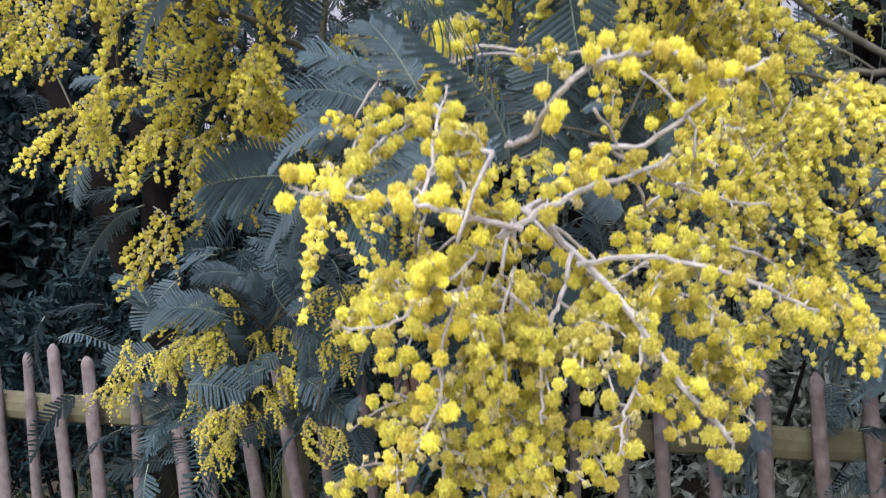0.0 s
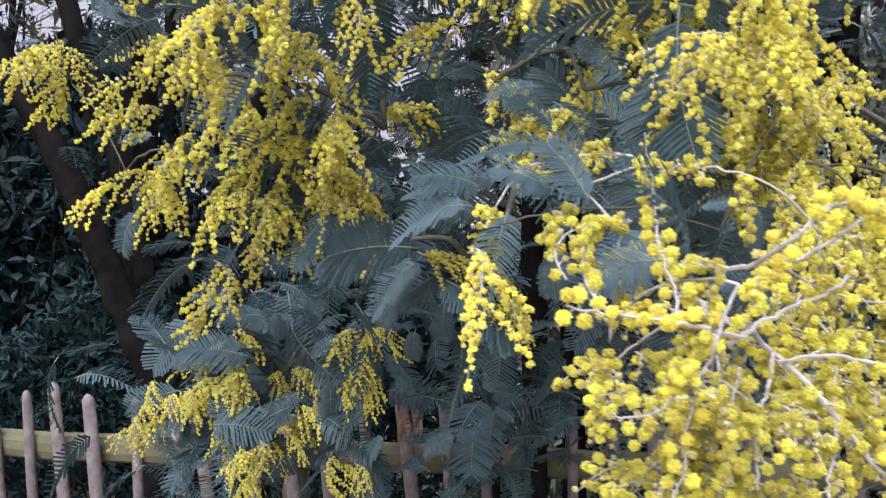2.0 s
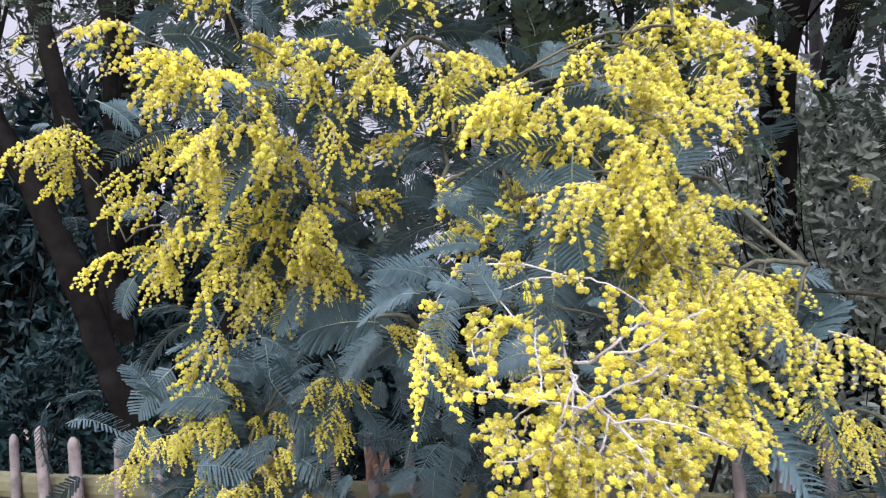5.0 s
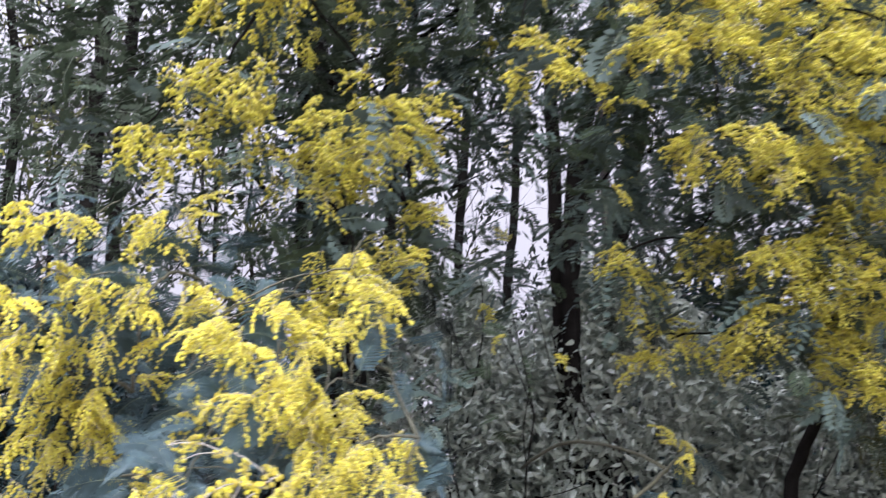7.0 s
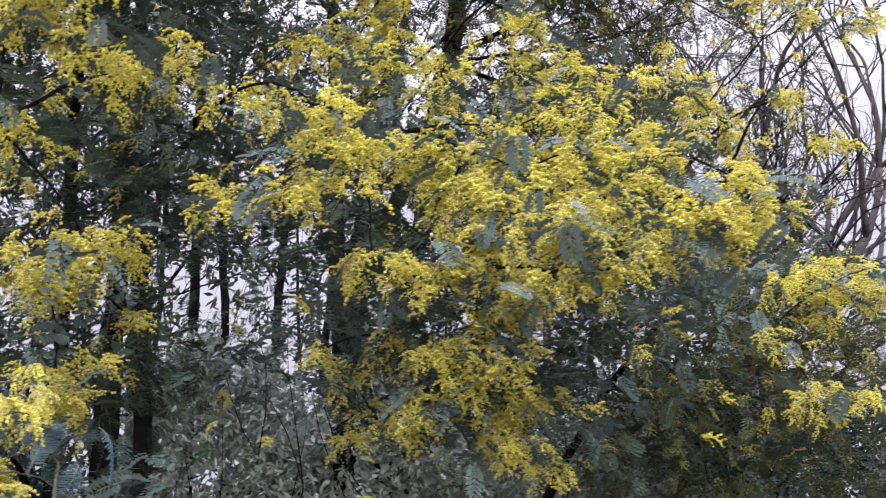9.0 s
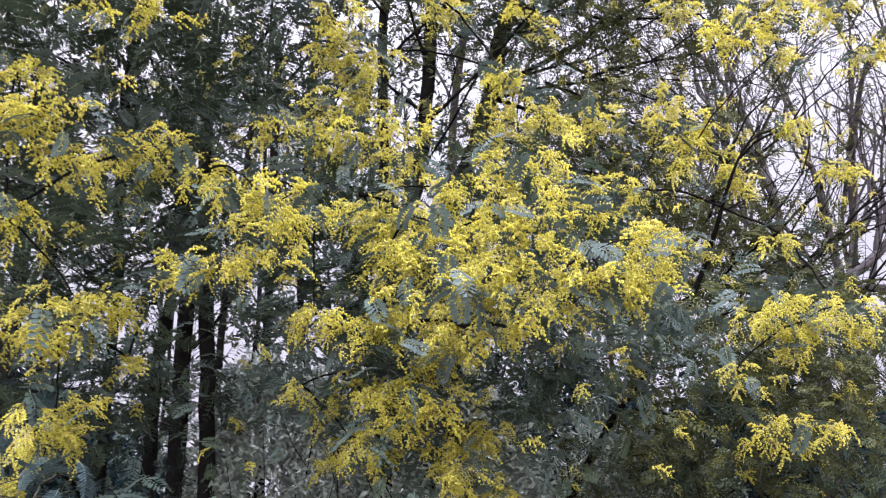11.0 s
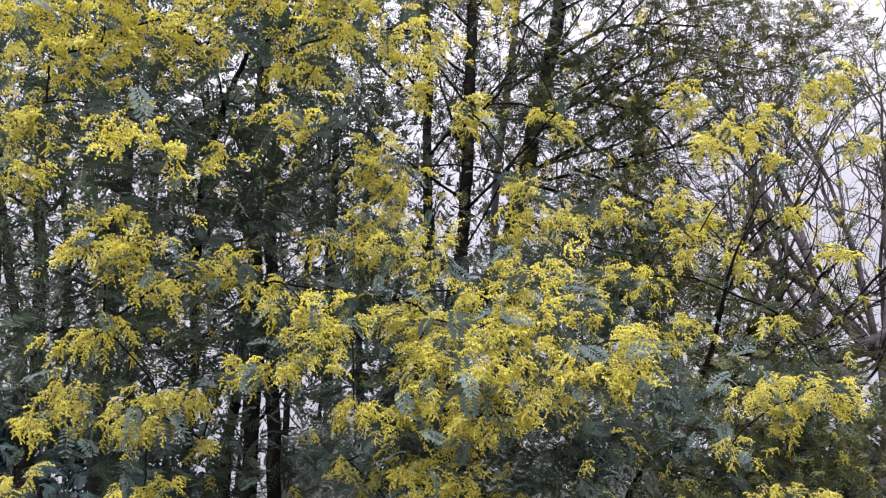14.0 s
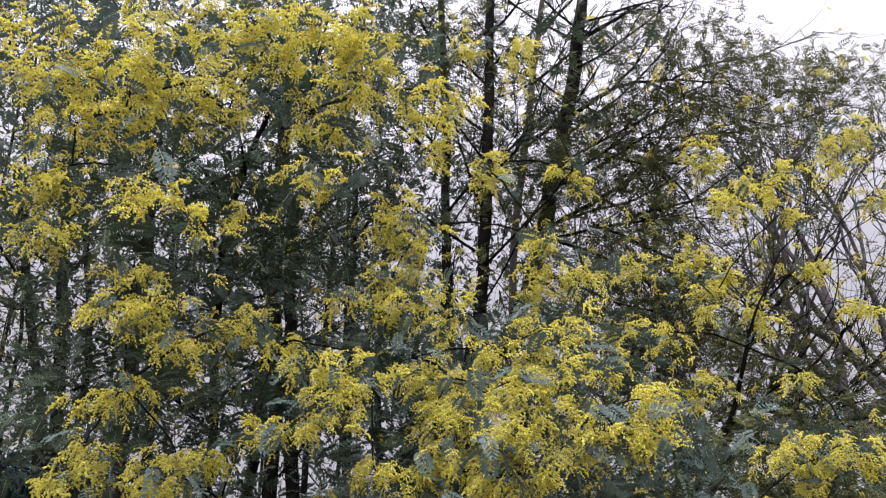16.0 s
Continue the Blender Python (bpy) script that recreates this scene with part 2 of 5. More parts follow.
def frond_mesh(pairs, length, width, detail, sag, mats=(LEAF, RACHIS), broad=0.56):
    """A twice-feathered leaf: a stalk with paired side leaflets, each a folded, tapering blade; detail: steps along a blade."""
    build = Build()
    def stalk(s):
        return np.array([length * s, 0, 0.06 * length * math.sin(s * 3) - sag * length * s * s])
    steps = 8
    if detail:
        build.tube([stalk(s) for s in np.linspace(0, 1, steps)], np.linspace(0.0011, 0.0004, steps), 1, 4)
    else:
        a, b = stalk(0), stalk(1)
        build.add([a - (0, 0.001, 0), stalk(0.5) - (0, 0.001, 0), b, stalk(0.5) + (0, 0.001, 0), a + (0, 0.001, 0)], [(0, 1, 2, 3, 4)], 1)
    for k in range(pairs):
        s = 0.1 + 0.9 * (k + 0.5) / pairs
        reach = width * 0.5 * (0.55 + 0.6 * math.sin(min(1, s * 1.05) * 2.75)) * rng.uniform(0.9, 1.08)
        if s > 0.85:
            reach *= 0.55 + 3 * (1 - s)
        half = length / pairs * (0.46 if detail else broad)
        for sign in (1, -1):
            base, lift = stalk(s), rng.uniform(0.0, 0.35)
            way = unit((0.42 + 0.5 * s * s, sign, lift))
            across = unit((1, -0.42 * sign, 0))
            if detail == 0:
                tip = base + way * reach + np.array([0, 0, -0.3 * reach])
                build.add([base, base + (tip - base) * 0.6 + across * half, tip, base + (tip - base) * 0.6 - across * half], [(0, 1, 2, 3)], 0)
                continue
            rows = []
            for q in np.linspace(0, 1, detail + 1):
                mid = base + way * reach * q + np.array([0, 0, -0.35 * reach * q * q])
                wide = half * (0.75 + 0.5 * q) * (1 if q < 0.8 else 0.55)
                rows += [mid - across * wide, mid + np.array([0, 0, -half * 0.35]), mid + across * wide]
            faces = []
            for q in range(detail):
                a = q * 3
                faces += [(a, a + 1, a + 4, a + 3), (a + 1, a + 2, a + 5, a + 4)]
            build.add(rows, faces, 0)
    return build.mesh("leaf_frond", mats)


SPRAYS = {0: [spray_mesh(0, bare=b) for b in (0.0, 0.05, 0.15, 0.3, 0.45, 0.1)], -1: [spray_mesh(-1, bare=b) for b in (0.0, 0.05, 0.1, 0.2, 0.4, 0.05, 0.0, 0.15)], 1: [spray_mesh(1, bare=0.06 * i) for i in range(6)],
          2: [spray_mesh(2, single=True, bare=0.05 * i) for i in range(8)]}
NEAR_FRONDS = [frond_mesh(25, 1.0 * L, W, 5, g) for L, W, g in ((0.10, 0.075, 0.2), (0.11, 0.065, 0.45), (0.09, 0.07, 0.1), (0.12, 0.07, 0.7))]
FAR_FRONDS = [frond_mesh(8, L, W, 0, g, (MID_LEAF, RACHIS)) for L, W, g in ((0.12, 0.075, 0.3), (0.13, 0.07, 0.7), (0.11, 0.08, 0.15))]
MID_FRONDS = [frond_mesh(17, L, W, 1, g) for L, W, g in ((0.12, 0.075, 0.3), (0.13, 0.07, 0.7), (0.11, 0.08, 0.15))]
FINE_FRONDS = [frond_mesh(5, L, W, 0, g, broad=0.36) for L, W, g in ((0.12, 0.075, 0.3), (0.13, 0.07, 0.7), (0.11, 0.08, 0.15))]


def part(name, mesh, parent, label="", m=None):
    ob = new(name, mesh)
    ob.parent = parent
    if m is not None:
        ob.matrix_basis = m
    if label:
        tagged(ob, label)
    return ob


def thing(name, label, category, at=(0, 0, 0), group=""):
    ob = new(name)
    ob.empty_display_size = 0.1
    ob.location = at
    return tagged(ob, label, category, group)


def facing(x_way, up=(0, 0, 1), spin=0.0):
    """A turn that lays a mesh's x axis along x_way."""
    x = unit(x_way)
    y = np.cross(up, x)
    y = unit(y) if np.linalg.norm(y) > 1e-3 else np.array([0, 1.0, 0])
    z = np.cross(x, y)
    m = Matrix(((x[0], y[0], z[0]), (x[1], y[1], z[1]), (x[2], y[2], z[2])))
    return (m @ Matrix.Rotation(spin, 3, "X")).to_4x4()


def placed(at, turn, size=1.0):
    return Matrix.Translation(at) @ turn @ Matrix.Scale(size, 4)


# ---------------------------------------------------------------- boughs in flower
def bough(tree, root, clumps, level=-1, thick=0.012, leaves=1.0, packed=1.0, label="", small=1.0):
    """A limb from root that carries clumps (x, y, z, width, height) of sprays, with its leaves."""
    reseed(clumps)
    build = Build()
    c = np.array(clumps, float)
    root = np.array(root, float)
    tops = c[:, :3] + np.stack([0 * c[:, 4], 0 * c[:, 4], c[:, 4] * 0.3], 1)
    # each clump grows from the nearest twig that is already there
    nodes, feeds = [root], []
    for i in np.argsort(np.linalg.norm(tops - root, axis=1)):
        cost = [np.linalg.norm(tops[i] - n) + 0.25 * np.linalg.norm(n - root) for n in nodes]
        feeds.append((int(np.argmin(cost)), len(nodes)))
        nodes.append(tops[i])
    load = np.ones(len(nodes))
    for a, b in reversed(feeds):
        load[a] += load[b]
    lines = []
    for a, b in feeds:
        far = np.linalg.norm(nodes[b] - nodes[a])
        if far < 0.01:
            continue
        line = curve(nodes[a], nodes[b], -0.08 * far, 9, 0.008 * far)
        ra, rb = (max(0.0009, thick * (load[k] / load[0]) ** 0.5) for k in (a, b))
        build.tube(line, np.linspace(min(ra, rb * 1.5), rb, 9), 1 if rb > 0.0022 else 0, 6 if rb > 0.004 else 5)
        lines.append(line)
    ob = part("bough", build.mesh("bough", (STEM if level > 0 else TWIG_GREEN, TWIG_GREEN if level >= 0 else BARK)), tree, label)
    unit_area = {-1: 0.0040, 0: 0.0042, 1: 0.0042, 2: 0.00034}[level]
    if level == 2:
        # strings of heads all along the finer stems
        for line in lines:
            for _ in range(int(np.linalg.norm(line[-1] - line[0]) / 0.022 * packed)):
                k = rng.integers(2, 9)
                away = unit((rng.normal(0, 0.8), rng.normal(-0.3, 0.5), rng.normal(0, 0.6)))
                part("flower_spray", SPRAYS[2][rng.integers(8)], ob, m=placed(line[k], facing(away), rng.uniform(0.6, 0.9)))
    for x, y, z, w, h in c:
        count = max(1, int(round(w * h / unit_area * packed)))
        knots = rng.uniform(-0.5, 0.5, (2 + count // 3, 3))
        for _ in range(count):
            u, v, t = knots[rng.integers(len(knots))] + rng.normal(0, 0.13 if level >= 0 else 0.16, 3)
            size = rng.uniform(*{-1: (0.6, 1.0), 0: (0.7, 1.05), 1: (0.75, 1.2), 2: (0.72, 1.02)}[level]) * small
            at = (x + u * w, y + t * w, z + v * h * 0.9 + 0.02 * (level < 2) * (h > 0.08))
            away = unit((u * 0.7 + rng.normal(0, 0.6), -0.35 + rng.normal(0, 0.6), rng.normal(-0.15, 0.3)))
            kinds = SPRAYS[level]
            part("flower_spray", kinds[rng.integers(len(kinds))], ob, m=placed(at, facing(away, spin=rng.normal(0, 0.3)), size))
        for _ in range(int(round(leaves * (1 + 1.0 * count ** 0.7)))):
            u, v, t = rng.normal(0, 0.45, 3)
            at = (x + u * w, y + (abs(t) * w * 0.8 + 0.03 if level >= 0 else (t - 0.15) * w), z + v * h)
            away = unit((rng.normal(0, 0.9), rng.normal(-0.25, 0.6), rng.normal(-0.2, 0.45)))
            kinds = FAR_FRONDS if level < 0 else NEAR_FRONDS
            part("leaf_frond", kinds[rng.integers(len(kinds))], ob, m=placed(at, facing(away, spin=rng.normal(0, 0.5)), rng.uniform(0.8, 1.35)))
    return ob


def flower_stem(tree, points, thick, thin, bare):
    """A pale, slightly zigzag stem with single flower heads set alternately along it past its bare part, closer towards its tip."""
    reseed([points[0]])
    p = np.array(points)
    # smooth the corners
    for _ in range(2):
        p = np.concatenate([p[:1]] + [np.stack([a * 0.75 + b * 0.25, a * 0.25 + b * 0.75]) for a, b in zip(p, p[1:])] + [p[-1:]])
    build = Build()
    p[1:-1] += rng.normal(0, 0.0005, p[1:-1].shape)
    build.tube(p, np.linspace(thick, thin, len(p)), 0, 6)
    gaps = np.linalg.norm(np.diff(p, axis=0), axis=1)
    along = np.concatenate([[0], np.cumsum(gaps)])
    s, turn_by = along[-1] * max(bare, 0.06), 0.0
    while s < along[-1]:
        i = min(int(np.searchsorted(along, s, side="right")) - 1, len(gaps) - 1)
        base = p[i] + (p[i + 1] - p[i]) * (s - along[i]) / gaps[i]
        way = unit(p[i + 1] - p[i])
        side = unit(np.cross(way, (0, -1, 0.2)))
        other = np.cross(way, side)
        turn_by += math.pi + rng.normal(0, 0.5)
        out = unit(side * math.cos(turn_by) + other * math.sin(turn_by) * 0.7 + way * 0.35)
        near_tip = s / along[-1]
        bud = rng.random() < 0.42 - 0.3 * near_tip
        r = rng.uniform(0.0021, 0.0028) if bud else rng.uniform(0.0033, 0.0044)
        centre = base + out * (r + rng.uniform(0.0012, 0.004))
        build.tube([base, centre], [0.0006, 0.0005], 0, 4)
        shape, faces = BALLS[1 if bud else 2][rng.integers(4)]
        spin = np.array(Euler(rng.uniform(0, 6.28, 3)).to_matrix())
        build.add(shape @ spin.T * r + centre, faces, 2 if bud else 1)
        s += rng.uniform(0.0045, 0.0085) * (1.25 - 0.6 * near_tip)
    return part("flower_stem", build.mesh("flower_stem", (STEM, YELLOW, BUD), False), tree)


def frond_between(parent, base, tip):
    """A single leaf from base to tip."""
    base, tip = np.array(base), np.array(tip)
    far = np.linalg.norm(tip - base)
    return part("leaf_frond", NEAR_FRONDS[rng.integers(4)], parent, m=placed(base, facing(tip - base, up=(0, -0.7, 0.7)), far / 0.105))


def foliage(tree, patches, thick=1.0, mats=None, name="crown", size=1.0, droop=0.2, fine=False, bloom=0):
    """Leafy parts of a crown: patches (x, y, z, width, height) filled with feathery leaves, one joined mesh."""
    reseed(patches)
    v_all, f_all, m_all, n = [], [], [], 0
    templates = []
    for me in FINE_FRONDS if fine else MID_FRONDS if tree is near_tree else FAR_FRONDS:
        co = np.empty(len(me.vertices) * 3)
        me.vertices.foreach_get("co", co)
        templates.append((co.reshape(-1, 3), [tuple(p.vertices) for p in me.polygons], [p.material_index for p in me.polygons]))
    for x, y, z, w, h in patches:
        knots = rng.normal(0, 0.36, (3 + int(w * h / (0.012 if fine else 0.02)), 3)) * (w, 0.3 * (w + h), h)
        for _ in range(int(w * h / 0.0030 * thick / size ** 2) + 1):
            at = np.array((x, y, z)) + knots[rng.integers(len(knots))] + rng.normal(0, 0.05 if fine else 0.09, 3)
            away = unit((rng.normal(0, 1), rng.normal(-0.3, 0.7), rng.normal(-droop, 0.5)))
            turn = np.array(facing(away, spin=rng.normal(0, 0.6)).to_3x3())
            co, faces, ms = templates[rng.integers(len(templates))]
            v_all.append(co @ turn.T * (size * rng.uniform(0.75, 1.3)) + at)
            f_all.extend([tuple(i + n for i in f) for f in faces])
            m_all.extend(ms)
            n += len(co)
    build = Build()
    build.v, build.f, build.m = v_all, f_all, m_all
    crown = tagged(part(name, build.mesh(name, mats or (LEAF if tree is near_tree else MID_LEAF, RACHIS)), tree), kind="stuff")
    for x, y, z, w, h in patches:
        for _ in range(int(w * h * bloom)):
            at = np.array((x, y, z)) + rng.normal(0, 0.4, 3) * (w, 0.2 * (w + h), h) - (0, 0.12, 0)
            away = unit((rng.normal(0, 0.7), -0.35 + rng.normal(0, 0.6), rng.normal(-0.15, 0.3)))
            part("flower_spray", SPRAYS[-1][rng.integers(8)], crown, m=placed(at, facing(away, spin=rng.normal(0, 0.3)), rng.uniform(0.45, 0.9)))
    return crown


def trunk_part(parent, name, points, mat=BARK, sides=9, label=""):
    """A tapered stem through (x, y, z, radius) points."""
    p = np.array(points, float)
    s = np.linspace(0, len(p) - 1, (len(p) - 1) * 6 + 1)
    q = np.stack([np.interp(s, np.arange(len(p)), p[:, k]) for k in range(4)], 1)
    soft = q.copy()
    for _ in range(3):
        soft[1:-1, :3] = (soft[:-2, :3] + soft[1:-1, :3] * 2 + soft[2:, :3]) / 4
    soft[1:-1, :3] += rng.normal(0, 0.12, (len(q) - 2, 3)) * np.minimum(soft[1:-1, 3:], 0.1)
    build = Build()
    if p[0, 3] < 0.03:
        build.tube(soft[:, :3], soft[:, 3] * rng.uniform(0.93, 1.07, len(soft)), 0, sides)
        return part(name, build.mesh(name, (mat,)), parent, label)
    # ridged bark: rings every few centimetres, with furrows that wander up the stem
    fine_s = np.linspace(0, len(soft) - 1, (len(soft) - 1) * 4 + 1)
    rings = np.stack([np.interp(fine_s, np.arange(len(soft)), soft[:, k]) for k in range(4)], 1)
    sides, shift, verts = 18, rng.uniform(0, 50), []
    for x, y, z, r in rings:
        for k in range(sides):
            a = k * 2 * math.pi / sides
            q = Vector((math.cos(a) * 2.2 + shift, math.sin(a) * 2.2, z * 2.4))
            f = 1 + 0.16 * noise.noise(q) + 0.10 * noise.noise(Vector((q.x * 2.3, q.y * 2.3, z * 5)))
            verts.append((x + math.cos(a) * r * f, y + math.sin(a) * r * f, z))
    n = len(rings)
    faces = [(i * sides + k, i * sides + (k + 1) % sides, (i + 1) * sides + (k + 1) % sides, (i + 1) * sides + k) for i in range(n - 1) for k in range(sides)]
    build.add(verts, faces + [tuple((n - 1) * sides + k for k in range(sides))], 0)
    return part(name, build.mesh(name, (mat,)), parent, label)


def twigs(build, start, way, length, radius, depth, spread=0.6, lift=0.1, kids=3, ends=None, mat=0):
    """A branching limb; the twig ends are gathered in ends."""
    way = unit(way)
    steps = 5
    p = [np.asarray(start, float)]
    for _ in range(steps - 1):
        way = unit(way + rng.normal(0, 0.13, 3) + np.array([0, 0, lift * 0.3]))
        p.append(p[-1] + way * length / (steps - 1))
    build.tube(p, np.linspace(radius, radius * 0.55, steps), mat, 5 if radius > 0.012 else 3)
    if depth == 0:
        if ends is not None:
            ends.append((p[-1], way))
            ends.append((p[2], way))
        return
    for k in range(kids):
        at = p[min(steps - 1, 1 + k * (steps - 1) // kids + (k == kids - 1))]
        turn = unit(way + rng.normal(0, spread, 3) + np.array([0, 0, lift]))
        twigs(build, at, turn, length * rng.uniform(0.55, 0.8), radius * 0.52, depth - 1, spread, lift, kids, ends, mat)


def twigwork(tree, starts):
    """Fine dark twigs of a crown: starts (x, y, z, way x, way y, way z, length)."""
    for x, y, z, a, b, c, length in starts:
        build = Build()
        twigs(build, (x, y, z), (a, b, c), length, 0.014, 3, 0.5, 0.05, 3)
        part("branch", build.mesh("branch", (BARK,)), tree)


def small_leaf(build, at, way, long, wide, mat=0, fold=0.25, plain=False):
    """A pointed oval leaf, folded along its middle."""
    way = unit(way)
    side = unit(np.cross(way, rng.normal(0, 1, 3)))
    up = np.cross(side, way)
    a = np.asarray(at, float)
    if plain:
        build.add([a, a + way * long * 0.5 - side * wide * 0.5 + up * wide * fold, a + way * long - up * long * 0.1,
                   a + way * long * 0.5 + side * wide * 0.5 + up * wide * fold], [(0, 2, 1), (0, 3, 2)], mat)
        return
    build.add([a, a + way * long * 0.35 - side * wide * 0.5 + up * wide * fold, a + way * long * 0.35,
               a + way * long * 0.35 + side * wide * 0.5 + up * wide * fold,
               a + way * long * 0.7 - side * wide * 0.38 + up * wide * fold * 0.6 - up * long * 0.06, a + way * long * 0.7 - up * long * 0.05,
               a + way * long * 0.7 + side * wide * 0.38 + up * wide * fold * 0.6 - up * long * 0.06, a + way * long - up * long * 0.14],
              [(0, 2, 1), (0, 3, 2), (1, 2, 5, 4), (2, 3, 6, 5), (4, 5, 7), (5, 6, 7)], mat)


def needle_tuft(build, at, way, size, count, mat=0):
    """A tuft of narrow leaf blades."""
    for _ in range(count):
        w = unit(unit(way) + rng.normal(0, 0.7, 3))
        side = unit(np.cross(w, rng.normal(0, 1, 3))) * size * 0.15
        a = np.asarray(at) + rng.normal(0, size * 0.25, 3)
        long = size * rng.uniform(0.6, 1.2)
        build.add([a, a + w * long * 0.5 - side, a + w * long, a + w * long * 0.5 + side], [(0, 1, 2, 3)], mat)


# ---------------------------------------------------------------- the flowering tree by the fence
near_tree = thing("mimosa_tree", "mimosa tree with hanging yellow blossom sprays and blue-green feathery leaves", "tree", (0.5, 3.6, 0))
near_tree.location = (0, 0, 0)
trunk_part(near_tree, 'trunk', [
    (0.450, 3.750, -0.100, 0.080),
    (0.420, 3.700, 0.800, 0.065),
    (0.400, 3.500, 1.500, 0.050),
    (0.350, 3.000, 1.900, 0.018),
    (0.300, 2.300, 2.000, 0.009),
    (0.250, 1.750, 2.000, 0.005),
], BARK)
bough(near_tree, (0.01, 1.43, 2.05), [
    (-0.651, 1.831, 1.998, 0.130, 0.154),
    (-0.614, 1.836, 1.904, 0.071, 0.118),
    (-0.477, 1.739, 1.742, 0.039, 0.051),
    (-0.312, 1.108, 1.969, 0.067, 0.082),
    (-0.353, 1.420, 1.867, 0.103, 0.140),
    (-0.214, 1.104, 1.932, 0.150, 0.090),
    (-0.132, 1.047, 1.961, 0.179, 0.072),
    (-0.147, 1.105, 1.865, 0.150, 0.105),
    (-0.278, 1.419, 1.811, 0.131, 0.131),
    (-0.168, 1.363, 1.805, 0.199, 0.145),
    (-0.329, 1.530, 1.726, 0.120, 0.120),
    (-0.192, 1.474, 1.684, 0.193, 0.135),
    (-0.278, 1.535, 1.617, 0.080, 0.120),
    (-0.081, 1.415, 1.700, 0.112, 0.131),
    (-0.062, 1.418, 1.654, 0.075, 0.084),
    (-0.096, 1.361, 1.769, 0.127, 0.081),
    (0.011, 1.405, 1.757, 0.056, 0.084),
], level=0, thick=0.005, leaves=0.5, packed=1.05, small=0.86)
bough(near_tree, (0.25, 1.75, 2.0), [
    (-0.027, 1.096, 1.881, 0.045, 0.037),
    (-0.043, 1.090, 1.977, 0.090, 0.067),
    (0.039, 1.085, 1.970, 0.090, 0.082),
    (0.047, 1.088, 1.918, 0.034, 0.052),
    (0.109, 1.129, 1.986, 0.109, 0.101),
    (0.177, 1.180, 1.921, 0.065, 0.122),
    (0.137, 1.187, 1.873, 0.081, 0.041),
    (0.168, 1.176, 1.986, 0.073, 0.073),
], level=0, thick=0.005, leaves=0.6, packed=1.05, small=0.78)
bough(near_tree, (0.25, 1.75, 2.0), [
    (0.325, 0.821, 1.893, 0.089, 0.059),
    (0.384, 0.817, 1.899, 0.107, 0.065),
    (0.377, 0.864, 1.878, 0.069, 0.056),
    (0.289, 0.925, 1.879, 0.092, 0.079),
    (0.222, 0.980, 1.871, 0.041, 0.041),
    (0.328, 0.777, 1.805, 0.107, 0.073),
    (0.373, 0.776, 1.782, 0.101, 0.095),
    (0.327, 0.742, 1.742, 0.080, 0.059),
    (0.334, 0.828, 1.734, 0.095, 0.083),
    (0.356, 0.933, 1.722, 0.085, 0.052),
    (0.408, 0.931, 1.696, 0.092, 0.059),
    (0.415, 0.926, 1.703, 0.052, 0.046),
    (0.297, 0.884, 1.753, 0.044, 0.044),
    (0.220, 1.036, 1.798, 0.065, 0.043),
    (0.138, 1.095, 1.762, 0.052, 0.052),
    (0.233, 0.990, 1.741, 0.055, 0.041),
], level=0, thick=0.0035, leaves=0.28, packed=1.4, small=0.75)
bough(near_tree, (0.01, 1.43, 2.05), [
    (-0.199, 1.245, 2.071, 0.150, 0.087),
    (-0.067, 1.203, 2.130, 0.137, 0.087),
    (-0.020, 1.184, 2.166, 0.100, 0.062),
    (0.103, 1.162, 2.153, 0.100, 0.075),
    (0.142, 1.172, 2.080, 0.125, 0.087),
    (0.034, 1.203, 2.045, 0.175, 0.075),
    (-0.173, 1.252, 2.022, 0.125, 0.062),
    (-0.249, 1.249, 2.095, 0.075, 0.087),
    (0.101, 1.148, 1.998, 0.122, 0.061),
    (-0.098, 1.245, 1.985, 0.137, 0.062),
], level=0, thick=0.005, leaves=0.4, packed=0.95, small=0.8)
bough(near_tree, (0.25, 1.75, 2.0), [
    (0.520, 1.193, 2.101, 0.092, 0.059),
    (0.398, 0.884, 1.966, 0.109, 0.055),
    (0.482, 1.067, 2.007, 0.122, 0.055),
    (0.505, 1.244, 2.061, 0.060, 0.060),
    (0.521, 1.260, 1.982, 0.060, 0.060),
    (0.272, 0.926, 1.904, 0.120, 0.049),
    (0.207, 0.998, 1.880, 0.112, 0.051),
    (0.357, 0.903, 1.924, 0.076, 0.049),
    (0.364, 0.841, 1.894, 0.117, 0.053),
], level=0, thick=0.003, leaves=0.05, packed=1.3, small=0.8)
bough(near_tree, (0.55, 1.7, 1.9), [
    (0.561, 0.929, 1.647, 0.131, 0.076),
    (0.673, 1.165, 1.665, 0.075, 0.056),
    (0.482, 0.803, 1.586, 0.100, 0.070),
    (0.402, 0.840, 1.716, 0.103, 0.051),
    (0.414, 0.978, 1.725, 0.112, 0.051),
    (0.509, 1.259, 1.783, 0.079, 0.046),
    (0.318, 0.840, 1.786, 0.134, 0.072),
    (0.375, 0.775, 1.790, 0.100, 0.080),
    (0.189, 1.023, 1.793, 0.123, 0.045),
    (0.122, 0.774, 1.580, 0.084, 0.047),
    (0.306, 0.789, 1.578, 0.077, 0.048),
], level=0, thick=0.0028, leaves=0.0, packed=0.9, small=0.75)
bough(near_tree, (0.01, 1.43, 2.05), [
    (-0.146, 1.489, 1.687, 0.072, 0.090),
    (-0.077, 1.537, 1.673, 0.065, 0.075),
    (-0.106, 1.433, 1.752, 0.079, 0.061),
    (-0.189, 1.543, 1.653, 0.047, 0.065),
], level=0, thick=0.004, leaves=0.3, packed=2.4, small=0.75)
